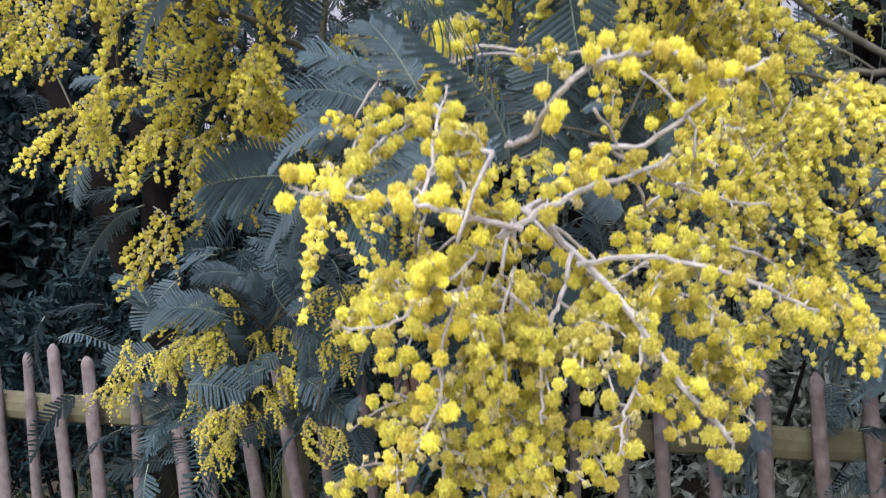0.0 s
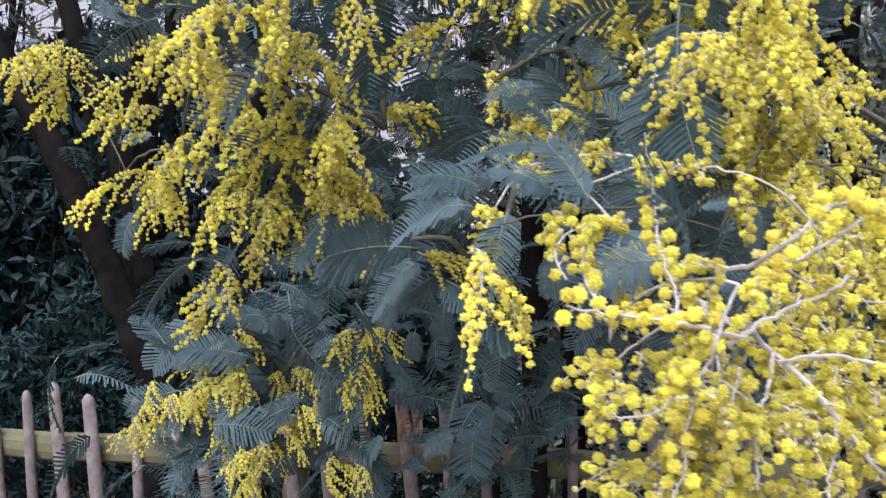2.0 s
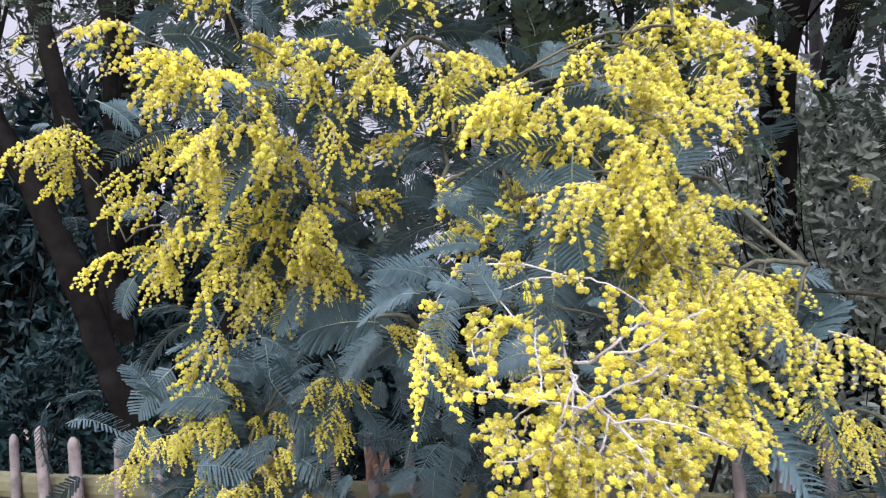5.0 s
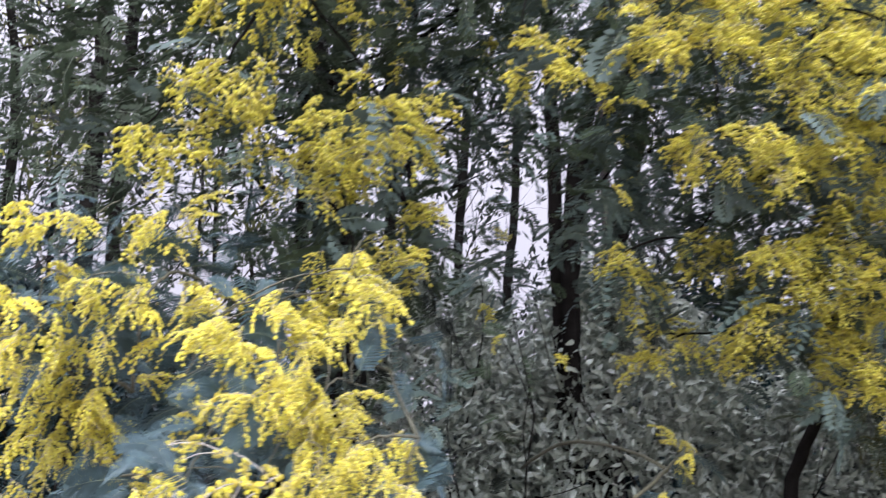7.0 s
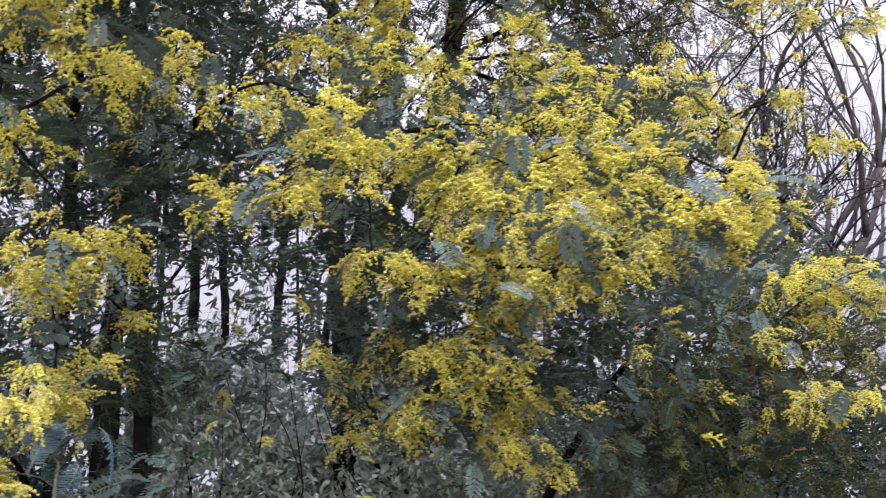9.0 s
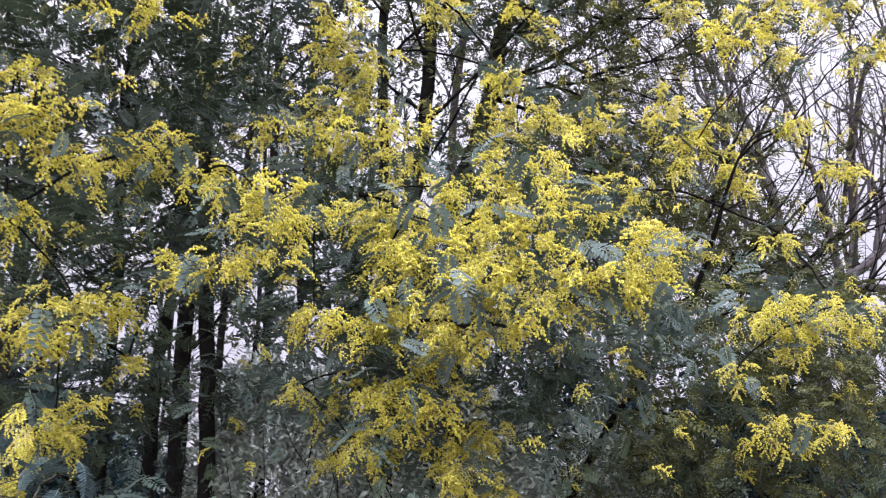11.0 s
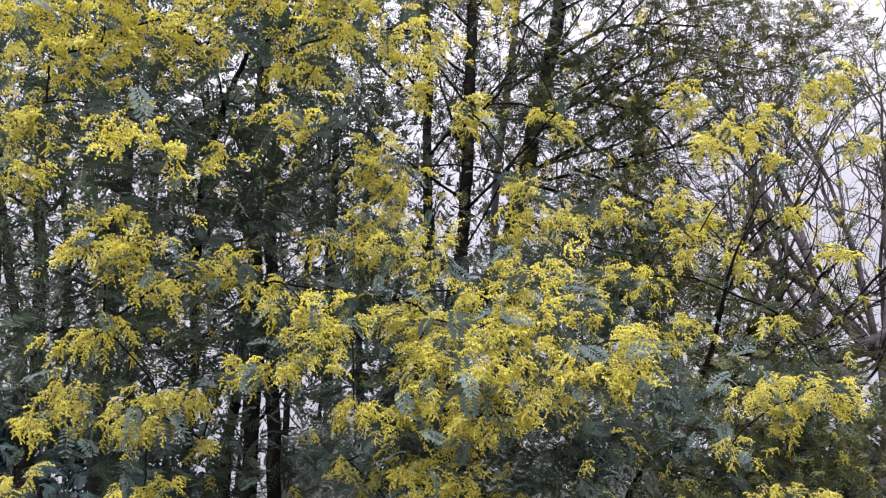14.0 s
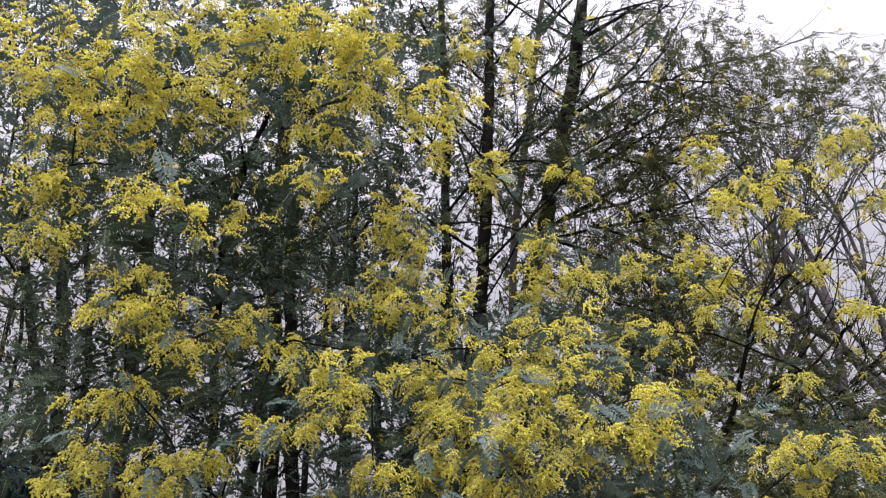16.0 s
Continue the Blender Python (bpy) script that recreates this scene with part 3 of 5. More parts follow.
bough(near_tree, (0.55, 1.7, 1.9), [
    (0.408, 0.793, 1.633, 0.049, 0.029),
    (0.407, 0.755, 1.602, 0.028, 0.028),
    (0.388, 0.814, 1.645, 0.025, 0.025),
], level=0, thick=0.002, leaves=0.0, packed=3.5, small=0.7)
bough(near_tree, (0.25, 1.75, 2.0), [
    (0.414, 0.943, 1.708, 0.055, 0.040),
    (0.454, 0.943, 1.719, 0.055, 0.035),
    (0.429, 0.944, 1.679, 0.040, 0.022),
    (0.424, 0.944, 1.719, 0.045, 0.025),
], level=0, thick=0.002, leaves=0.0, packed=4, small=0.7)
bough(near_tree, (0.22, 0.56, 1.53), [
    (0.199, 0.565, 1.444, 0.021, 0.026),
    (0.209, 0.565, 1.418, 0.026, 0.024),
    (0.216, 0.545, 1.464, 0.015, 0.012),
    (0.238, 0.565, 1.428, 0.021, 0.024),
], level=2, thick=0.0013, leaves=0.0, packed=2.2)
bough(near_tree, (0.22, 0.56, 1.53), [
    (0.169, 0.586, 1.487, 0.039, 0.031),
    (0.206, 0.543, 1.494, 0.036, 0.029),
    (0.199, 0.545, 1.472, 0.043, 0.022),
    (0.242, 0.541, 1.494, 0.040, 0.033),
    (0.184, 0.584, 1.503, 0.031, 0.023),
], level=2, thick=0.0014, leaves=0.0, packed=0.75)
bough(near_tree, (0.55, 1.7, 1.9), [
    (0.435, 0.883, 1.648, 0.050, 0.037),
    (0.498, 0.880, 1.636, 0.100, 0.056),
    (0.548, 0.879, 1.611, 0.062, 0.094),
    (0.464, 0.835, 1.592, 0.101, 0.065),
    (0.409, 0.792, 1.553, 0.084, 0.051),
    (0.488, 0.838, 1.539, 0.065, 0.053),
    (0.484, 0.872, 1.495, 0.037, 0.073),
    (0.574, 0.900, 1.567, 0.032, 0.076),
    (0.605, 0.922, 1.655, 0.033, 0.020),
], level=0, thick=0.004, leaves=0.45, packed=1.8, small=0.75)
bough(near_tree, (0.35, 1.9, 1.9), [
    (0.095, 1.011, 1.577, 0.075, 0.055),
    (0.050, 1.013, 1.587, 0.038, 0.024),
    (0.137, 1.064, 1.512, 0.029, 0.032),
], level=1, thick=0.005, leaves=1.0, packed=2.2, small=0.55)
bough(near_tree, (0.3, 1.1, 1.62), [
    (0.142, 0.802, 1.637, 0.023, 0.019),
    (0.166, 0.672, 1.605, 0.039, 0.023),
    (0.119, 0.804, 1.602, 0.037, 0.023),
    (0.191, 0.653, 1.573, 0.034, 0.022),
    (0.180, 0.653, 1.588, 0.030, 0.015),
    (0.249, 0.700, 1.626, 0.024, 0.016),
    (0.254, 0.552, 1.564, 0.025, 0.034),
    (0.205, 0.474, 1.537, 0.029, 0.026),
    (0.192, 0.475, 1.506, 0.024, 0.018),
    (0.174, 0.555, 1.529, 0.047, 0.019),
    (0.172, 0.606, 1.501, 0.031, 0.027),
    (0.292, 0.649, 1.609, 0.041, 0.015),
    (0.326, 0.650, 1.570, 0.037, 0.034),
    (0.326, 0.651, 1.540, 0.056, 0.030),
    (0.288, 0.603, 1.526, 0.041, 0.021),
], level=2, thick=0.0012, leaves=0.0, packed=0.45)
bough(near_tree, (0.22, 0.56, 1.53), [
    (0.180, 0.507, 1.476, 0.045, 0.039),
    (0.202, 0.558, 1.439, 0.059, 0.044),
    (0.228, 0.506, 1.465, 0.045, 0.039),
    (0.264, 0.554, 1.486, 0.047, 0.034),
    (0.302, 0.573, 1.500, 0.049, 0.032),
    (0.347, 0.602, 1.499, 0.048, 0.031),
    (0.377, 0.633, 1.472, 0.043, 0.036),
    (0.323, 0.604, 1.458, 0.048, 0.038),
    (0.277, 0.576, 1.439, 0.036, 0.029),
    (0.210, 0.516, 1.486, 0.029, 0.029),
    (0.173, 0.579, 1.409, 0.039, 0.032),
    (0.234, 0.558, 1.414, 0.062, 0.031),
], level=2, thick=0.0012, leaves=0.0, packed=0.7)
bough(near_tree, (0.2, 3.4, 1.9), [
    (-0.357, 2.309, 1.424, 0.103, 0.081),
    (-0.504, 2.281, 1.255, 0.158, 0.158),
    (-0.419, 2.272, 1.298, 0.086, 0.186),
    (-0.267, 2.363, 1.301, 0.097, 0.090),
    (-0.043, 2.142, 1.367, 0.123, 0.151),
    (-0.002, 2.135, 1.422, 0.082, 0.055),
    (-0.287, 2.174, 1.154, 0.206, 0.151),
    (-0.109, 2.164, 1.135, 0.096, 0.069),
], level=0, thick=0.006, leaves=0.8, packed=2.0, small=0.8)
bough(near_tree, (1.6, 3.6, 1.6), [
    (1.250, 2.002, 1.337, 0.211, 0.146),
    (1.187, 2.014, 1.287, 0.113, 0.097),
    (1.365, 1.997, 1.290, 0.097, 0.081),
    (1.735, 2.234, 1.530, 0.127, 0.217),
    (1.769, 2.221, 1.602, 0.072, 0.108),
], level=0, thick=0.008, leaves=1.0, packed=1.2, small=0.75)
STRINGS = [
    (0.0019, 0.0009, 0.35, [(0.227, 0.520, 1.524), (0.239, 0.530, 1.512), (0.251, 0.520, 1.500), (0.267, 0.510, 1.480), (0.278, 0.500, 1.460), (0.292, 0.500, 1.444), (0.301, 0.500, 1.435)]),
    (0.0013, 0.0007, 0.30, [(0.242, 0.520, 1.504), (0.261, 0.520, 1.508), (0.281, 0.520, 1.507), (0.304, 0.520, 1.502), (0.320, 0.520, 1.495), (0.346, 0.530, 1.485)]),
    (0.0012, 0.0007, 0.30, [(0.240, 0.520, 1.510), (0.236, 0.515, 1.493), (0.229, 0.514, 1.477), (0.226, 0.510, 1.459), (0.227, 0.510, 1.440)]),
    (0.0010, 0.0006, 0.20, [(0.267, 0.510, 1.478), (0.264, 0.500, 1.465), (0.261, 0.500, 1.450), (0.254, 0.490, 1.442), (0.256, 0.490, 1.432)]),
    (0.0015, 0.0008, 0.20, [(0.213, 0.520, 1.553), (0.223, 0.500, 1.554), (0.224, 0.480, 1.561), (0.231, 0.465, 1.569), (0.240, 0.470, 1.577), (0.259, 0.490, 1.585), (0.277, 0.500, 1.588), (0.292, 0.510, 1.584), (0.306, 0.520, 1.578)]),
    (0.0015, 0.0009, 0.35, [(0.255, 0.570, 1.560), (0.281, 0.580, 1.560), (0.295, 0.575, 1.569), (0.306, 0.563, 1.580), (0.319, 0.550, 1.590), (0.334, 0.550, 1.597)]),
    (0.0011, 0.0006, 0.15, [(0.264, 0.575, 1.559), (0.285, 0.585, 1.549), (0.299, 0.587, 1.542), (0.324, 0.590, 1.536), (0.350, 0.600, 1.534)]),
    (0.0016, 0.0008, 0.10, [(0.208, 0.500, 1.514), (0.222, 0.500, 1.524), (0.234, 0.500, 1.530), (0.249, 0.501, 1.537), (0.268, 0.510, 1.541), (0.281, 0.520, 1.550)]),
    (0.0014, 0.0006, 0.15, [(0.218, 0.500, 1.518), (0.201, 0.490, 1.521), (0.189, 0.485, 1.525), (0.176, 0.483, 1.526), (0.154, 0.490, 1.529), (0.139, 0.500, 1.531), (0.126, 0.500, 1.534)]),
    (0.0011, 0.0006, 0.10, [(0.147, 0.500, 1.531), (0.146, 0.560, 1.547), (0.154, 0.600, 1.566), (0.167, 0.644, 1.581), (0.185, 0.650, 1.587), (0.195, 0.640, 1.588)]),
    (0.0009, 0.0005, 0.00, [(0.144, 0.600, 1.548), (0.137, 0.610, 1.562), (0.148, 0.630, 1.580), (0.171, 0.640, 1.585)]),
    (0.0008, 0.0005, 0.00, [(0.176, 0.483, 1.526), (0.183, 0.500, 1.542), (0.182, 0.520, 1.554), (0.185, 0.550, 1.577), (0.191, 0.570, 1.600), (0.189, 0.580, 1.623)]),
    (0.0009, 0.0005, 0.00, [(0.203, 0.500, 1.514), (0.196, 0.495, 1.503), (0.181, 0.490, 1.493), (0.168, 0.490, 1.480), (0.150, 0.490, 1.478)]),
    (0.0009, 0.0005, 0.00, [(0.201, 0.490, 1.520), (0.192, 0.500, 1.538), (0.191, 0.520, 1.549), (0.198, 0.540, 1.558)]),
    (0.0008, 0.0005, 0.10, [(0.215, 0.500, 1.503), (0.208, 0.500, 1.482), (0.213, 0.500, 1.461), (0.206, 0.500, 1.442)]),
    (0.0008, 0.0005, 0.10, [(0.196, 0.495, 1.503), (0.185, 0.500, 1.471), (0.187, 0.500, 1.450), (0.177, 0.500, 1.431)]),
]
for thick_at, thin_at, bare, points in STRINGS:
    flower_stem(near_tree, points, thick_at, thin_at, bare)
trunk_part(near_tree, 'stem', [
    (0.224, 0.564, 1.529, 0.002),
    (0.270, 0.850, 1.560, 0.002),
    (0.320, 1.300, 1.750, 0.004),
    (0.350, 1.900, 1.900, 0.007),
    (0.300, 2.500, 2.200, 0.011),
    (0.300, 3.300, 2.200, 0.018),
], STEM)
LEAVES = [
    ((0.219, 0.600, 1.553), (0.198, 0.540, 1.616)),
    ((0.210, 0.620, 1.561), (0.150, 0.600, 1.553)),
    ((0.283, 0.620, 1.529), (0.243, 0.600, 1.555)),
    ((0.150, 0.680, 1.609), (0.101, 0.660, 1.632)),
    ((0.171, 0.660, 1.601), (0.139, 0.660, 1.651)),
    ((0.147, 1.001, 1.656), (0.060, 0.983, 1.670)),
    ((0.130, 1.053, 1.628), (0.039, 1.035, 1.629)),
    ((0.062, 1.056, 1.578), (0.017, 1.039, 1.537)),
    ((0.254, 1.047, 1.701), (0.205, 1.025, 1.792)),
    ((0.316, 1.043, 1.788), (0.323, 1.046, 1.692)),
    ((0.275, 1.024, 1.780), (0.229, 1.024, 1.816)),
    ((0.191, 0.949, 1.683), (0.129, 0.930, 1.702)),
    ((0.251, 0.654, 1.516), (0.250, 0.655, 1.473)),
    ((0.196, 0.948, 1.700), (0.161, 0.928, 1.740)),
    ((0.276, 0.750, 1.607), (0.297, 0.729, 1.613)),
    ((0.358, 0.848, 1.623), (0.373, 0.849, 1.573)),
]
for a, b in LEAVES:
    frond_between(near_tree, a, b)
LEAVES = [
    ((0.167, 0.753, 1.580), (0.159, 0.755, 1.541)),
    ((0.226, 0.682, 1.579), (0.180, 0.653, 1.569)),
    ((0.287, 0.935, 1.755), (0.291, 0.913, 1.649)),
    ((0.199, 0.992, 1.741), (0.232, 0.942, 1.702)),
    ((0.185, 0.992, 1.755), (0.131, 0.995, 1.762)),
    ((0.121, 0.954, 1.643), (0.056, 0.907, 1.662)),
    ((0.106, 0.907, 1.622), (0.040, 0.911, 1.622)),
    ((0.161, 0.901, 1.653), (0.206, 0.797, 1.653)),
    ((0.057, 1.014, 1.570), (0.010, 0.999, 1.543)),
    ((0.570, 0.974, 1.661), (0.644, 0.949, 1.665)),
    ((0.400, 1.085, 1.666), (0.386, 1.091, 1.599)),
    ((0.445, 1.083, 1.659), (0.461, 1.089, 1.569)),
]
for a, b in LEAVES:
    frond_between(near_tree, a, b)
LEAVES = [
    ((-0.018, 1.191, 1.953), (0.008, 1.199, 1.824)),
    ((-0.050, 1.190, 1.985), (-0.020, 1.245, 1.900)),
    ((0.301, 1.071, 1.934), (0.308, 1.065, 2.001)),
    ((0.234, 1.074, 1.949), (0.211, 1.071, 2.001)),
    ((0.226, 0.985, 1.810), (0.257, 0.935, 1.774)),
    ((0.148, 0.954, 1.623), (0.125, 0.909, 1.572)),
    ((0.520, 0.960, 1.879), (0.537, 0.961, 1.852)),
    ((0.520, 1.009, 1.892), (0.523, 1.012, 1.857)),
    ((0.344, 0.987, 1.680), (0.331, 0.994, 1.598)),
    ((-0.291, 2.251, 1.470), (-0.396, 2.206, 1.487)),
    ((-0.319, 2.260, 1.370), (-0.480, 2.217, 1.416)),
    ((-0.348, 2.262, 1.370), (-0.304, 2.267, 1.270)),
]
for a, b in LEAVES:
    frond_between(near_tree, a, b)
LEAVES = [
    ((-0.232, 2.264, 1.256), (-0.370, 2.176, 1.202)),
    ((-0.175, 2.261, 1.242), (-0.055, 2.156, 1.203)),
    ((-0.071, 2.140, 1.422), (-0.167, 2.146, 1.421)),
    ((0.002, 1.928, 1.500), (0.076, 1.921, 1.525)),
    ((0.245, 2.131, 1.273), (0.300, 2.129, 1.246)),
    ((0.164, 2.141, 1.204), (0.082, 2.149, 1.176)),
    ((-0.448, 2.270, 1.355), (-0.534, 2.274, 1.369)),
    ((-0.000, 2.152, 1.203), (-0.055, 2.159, 1.162)),
    ((-0.277, 2.249, 1.485), (-0.255, 2.252, 1.428)),
    ((1.175, 2.064, 1.359), (1.107, 2.071, 1.317)),
    ((1.230, 2.060, 1.359), (1.258, 2.061, 1.318)),
    ((-0.419, 1.616, 1.988), (-0.482, 1.616, 2.040)),
]
for a, b in LEAVES:
    frond_between(near_tree, a, b)
LEAVES = [
    ((-0.454, 1.742, 1.687), (-0.498, 1.751, 1.608)),
    ((-0.674, 1.831, 2.022), (-0.722, 1.834, 2.021)),
    ((-0.422, 1.730, 1.821), (-0.489, 1.734, 1.821)),
    ((0.065, 2.028, 1.456), (0.053, 2.034, 1.391)),
    ((0.130, 2.018, 1.522), (0.118, 2.026, 1.430)),
]
for a, b in LEAVES:
    frond_between(near_tree, a, b)

foliage(near_tree, [
    (-0.016, 1.592, 1.958, 0.159, 0.233),
    (0.077, 2.287, 1.989, 0.449, 0.329),
    (0.319, 1.857, 2.148, 0.374, 0.200),
    (0.009, 2.112, 1.709, 0.302, 0.274),
    (0.189, 1.498, 1.708, 0.259, 0.160),
    (0.459, 1.283, 1.652, 0.262, 0.122),
    (-0.097, 1.780, 2.189, 0.237, 0.142),
    (-0.284, 1.810, 1.964, 0.355, 0.296),
    (0.527, 1.265, 1.826, 0.175, 0.175),
], thick=1.0)
foliage(near_tree, [
    (0.242, 2.452, 1.133, 0.224, 0.135),
    (0.422, 2.541, 1.194, 0.187, 0.187),
], thick=1.0, size=1.1)
foliage(near_tree, [
    (-0.158, 2.541, 1.503, 0.648, 0.243),
    (0.183, 2.531, 1.343, 0.486, 0.243),
    (-0.180, 2.314, 1.205, 0.440, 0.161),
    (-0.374, 2.413, 1.386, 0.229, 0.168),
    (1.396, 2.660, 1.259, 0.384, 0.314),
    (-0.561, 2.585, 1.276, 0.259, 0.130),
    (0.242, 2.442, 1.151, 0.468, 0.140),
    (-0.333, 2.379, 1.152, 0.239, 0.120),
    (0.490, 2.099, 1.479, 0.412, 0.274),
], thick=1.1, size=1.15)
# back of the same crown, in a darker leaf colour that imitates shade
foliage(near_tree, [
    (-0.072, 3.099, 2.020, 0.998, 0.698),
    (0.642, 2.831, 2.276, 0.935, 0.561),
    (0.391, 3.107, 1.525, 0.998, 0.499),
], thick=0.4, mats=(SHADED_LEAF, RACHIS))
# ---------------------------------------------------------------- the tall flowering trees behind
FAR_PACK = 2.15
tall_tree = thing("mimosa_tree", "tall mimosa in bloom with dark forked trunks above a grey bush", "tree")
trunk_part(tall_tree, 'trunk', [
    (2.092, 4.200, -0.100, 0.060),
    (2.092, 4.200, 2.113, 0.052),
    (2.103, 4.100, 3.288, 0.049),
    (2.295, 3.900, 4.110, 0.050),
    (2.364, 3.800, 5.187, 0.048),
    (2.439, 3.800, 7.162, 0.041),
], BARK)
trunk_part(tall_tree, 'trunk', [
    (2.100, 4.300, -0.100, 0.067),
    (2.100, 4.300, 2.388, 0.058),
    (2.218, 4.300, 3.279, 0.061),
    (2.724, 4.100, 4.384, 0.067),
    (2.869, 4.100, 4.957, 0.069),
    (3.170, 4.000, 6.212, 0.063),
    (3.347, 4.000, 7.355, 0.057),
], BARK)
trunk_part(tall_tree, 'limb', [
    (2.869, 4.100, 4.957, 0.034),
    (3.542, 3.900, 5.309, 0.030),
    (4.043, 3.800, 5.656, 0.023),
    (4.517, 3.800, 5.839, 0.013),
], BARK)
trunk_part(tall_tree, 'limb', [
    (3.107, 4.000, 6.003, 0.031),
    (3.573, 3.900, 6.342, 0.027),
    (4.065, 3.800, 6.352, 0.019),
    (4.578, 3.800, 6.309, 0.011),
], BARK)
trunk_part(tall_tree, 'limb', [
    (3.273, 4.000, 6.864, 0.033),
    (3.602, 4.000, 7.102, 0.025),
    (3.892, 4.000, 7.310, 0.020),
], BARK)
trunk_part(tall_tree, 'limb', [
    (2.867, 4.100, 4.904, 0.034),
    (3.299, 3.900, 4.671, 0.022),
    (3.723, 3.800, 4.389, 0.014),
], BARK)
trunk_part(tall_tree, 'trunk', [
    (2.066, 4.300, -0.100, 0.049),
    (2.066, 4.300, 3.559, 0.042),
    (2.070, 4.300, 4.241, 0.043),
    (2.050, 4.300, 4.974, 0.040),
    (2.055, 4.300, 6.243, 0.037),
    (2.005, 4.300, 7.538, 0.029),
], BARK)
trunk_part(tall_tree, 'trunk', [
    (2.689, 5.000, -0.100, 0.039),
    (2.689, 5.000, 4.267, 0.034),
    (2.750, 5.000, 5.294, 0.036),
    (2.944, 5.000, 6.697, 0.035),
    (3.157, 5.000, 8.135, 0.029),
], PALE_TWIG)
bough(tall_tree, (1.97, 3.48, 3.10), [
    (1.831, 1.518, 2.463, 0.210, 0.117),
    (1.564, 1.482, 2.518, 0.136, 0.113),
    (1.690, 1.843, 2.299, 0.136, 0.148),
    (1.480, 1.928, 2.267, 0.099, 0.111),
    (1.591, 2.031, 2.171, 0.127, 0.114),
    (1.990, 1.436, 2.204, 0.249, 0.249),
    (1.836, 1.501, 2.172, 0.158, 0.204),
    (1.727, 1.582, 2.040, 0.113, 0.136),
    (1.745, 2.141, 2.011, 0.182, 0.130),
    (1.942, 1.864, 1.967, 0.173, 0.111),
    (2.257, 1.737, 2.016, 0.296, 0.198),
    (2.058, 1.732, 1.908, 0.168, 0.120),
    (2.288, 1.783, 1.844, 0.222, 0.222),
    (2.067, 1.468, 2.361, 0.163, 0.140),
], thick=0.006, leaves=1.0, packed=2.2)
bough(tall_tree, (2.30, 3.90, 4.10), [
    (1.672, 1.700, 3.658, 0.236, 0.315),
    (1.644, 1.600, 3.325, 0.211, 0.211),
    (1.916, 1.600, 3.329, 0.197, 0.272),
    (1.580, 1.700, 3.489, 0.140, 0.187),
    (2.588, 2.000, 3.759, 0.321, 0.253),
    (2.391, 2.000, 3.524, 0.182, 0.182),
    (2.477, 2.000, 3.940, 0.205, 0.137),
    (2.144, 2.600, 5.766, 0.168, 0.252),
    (2.456, 2.600, 5.653, 0.188, 0.313),
    (2.166, 2.400, 4.602, 0.228, 0.228),
    (2.842, 2.600, 4.701, 0.218, 0.198),
    (1.769, 1.800, 3.876, 0.163, 0.196),
], thick=0.008, leaves=0.8, packed=FAR_PACK)
bough(tall_tree, (2.20, 4.20, 3.30), [
    (1.705, 1.500, 2.990, 0.273, 0.259),
    (2.134, 1.450, 3.040, 0.172, 0.158),
    (2.362, 1.400, 3.118, 0.316, 0.215),
    (1.893, 1.300, 2.854, 0.219, 0.192),
    (2.046, 1.200, 2.749, 0.292, 0.213),
    (2.274, 1.100, 2.808, 0.288, 0.197),
    (2.413, 1.000, 2.784, 0.205, 0.154),
    (2.597, 1.200, 2.947, 0.163, 0.150),
    (1.885, 1.200, 2.589, 0.235, 0.209),
    (2.057, 1.100, 2.520, 0.280, 0.204),
    (2.199, 1.000, 2.578, 0.251, 0.201),
    (2.397, 1.000, 2.505, 0.175, 0.162),
    (1.811, 1.300, 2.716, 0.189, 0.162),
], thick=0.008, leaves=0.8, packed=FAR_PACK)
bough(tall_tree, (2.20, 4.20, 3.10), [
    (2.533, 0.950, 2.620, 0.212, 0.162),
    (2.722, 0.930, 2.668, 0.225, 0.200),
    (2.783, 0.930, 2.519, 0.136, 0.136),
    (2.613, 0.950, 2.522, 0.149, 0.136),
    (2.078, 1.100, 2.371, 0.276, 0.126),
    (1.935, 1.200, 2.410, 0.180, 0.129),
    (2.280, 1.100, 2.372, 0.151, 0.101),
], thick=0.008, leaves=0.8, packed=FAR_PACK)
foliage(tall_tree, [
    (2.326, 4.200, 7.070, 0.924, 0.652),
    (2.088, 4.000, 6.060, 0.811, 0.709),
    (2.796, 4.200, 6.511, 0.744, 0.850),
    (2.427, 4.000, 5.331, 0.882, 0.784),
    (1.868, 3.600, 6.436, 0.738, 0.738),
    (2.879, 4.000, 5.509, 0.645, 0.744),
    (3.649, 4.200, 7.119, 0.988, 0.549),
], thick=1.1, mats=(OLIVE_LEAF, RACHIS), size=0.8, fine=True, bloom=14)
foliage(tall_tree, [
    (1.907, 2.600, 3.143, 0.533, 0.639),
    (2.791, 3.000, 3.567, 0.900, 0.587),
    (2.812, 2.400, 2.828, 0.881, 0.508),
    (2.273, 2.200, 2.721, 0.646, 0.420),
    (3.438, 3.200, 3.551, 0.687, 0.890),
], thick=0.6, size=0.9, bloom=16)
foliage(tall_tree, [
    (1.684, 1.975, 2.917, 0.632, 0.632),
    (1.897, 2.071, 2.397, 0.632, 0.632),
    (2.252, 1.876, 2.612, 0.608, 0.729),
    (3.081, 1.903, 2.655, 0.655, 0.524),
    (1.588, 2.247, 2.529, 0.399, 0.499),
    (2.521, 2.004, 2.271, 0.549, 0.549),
], thick=1.2)
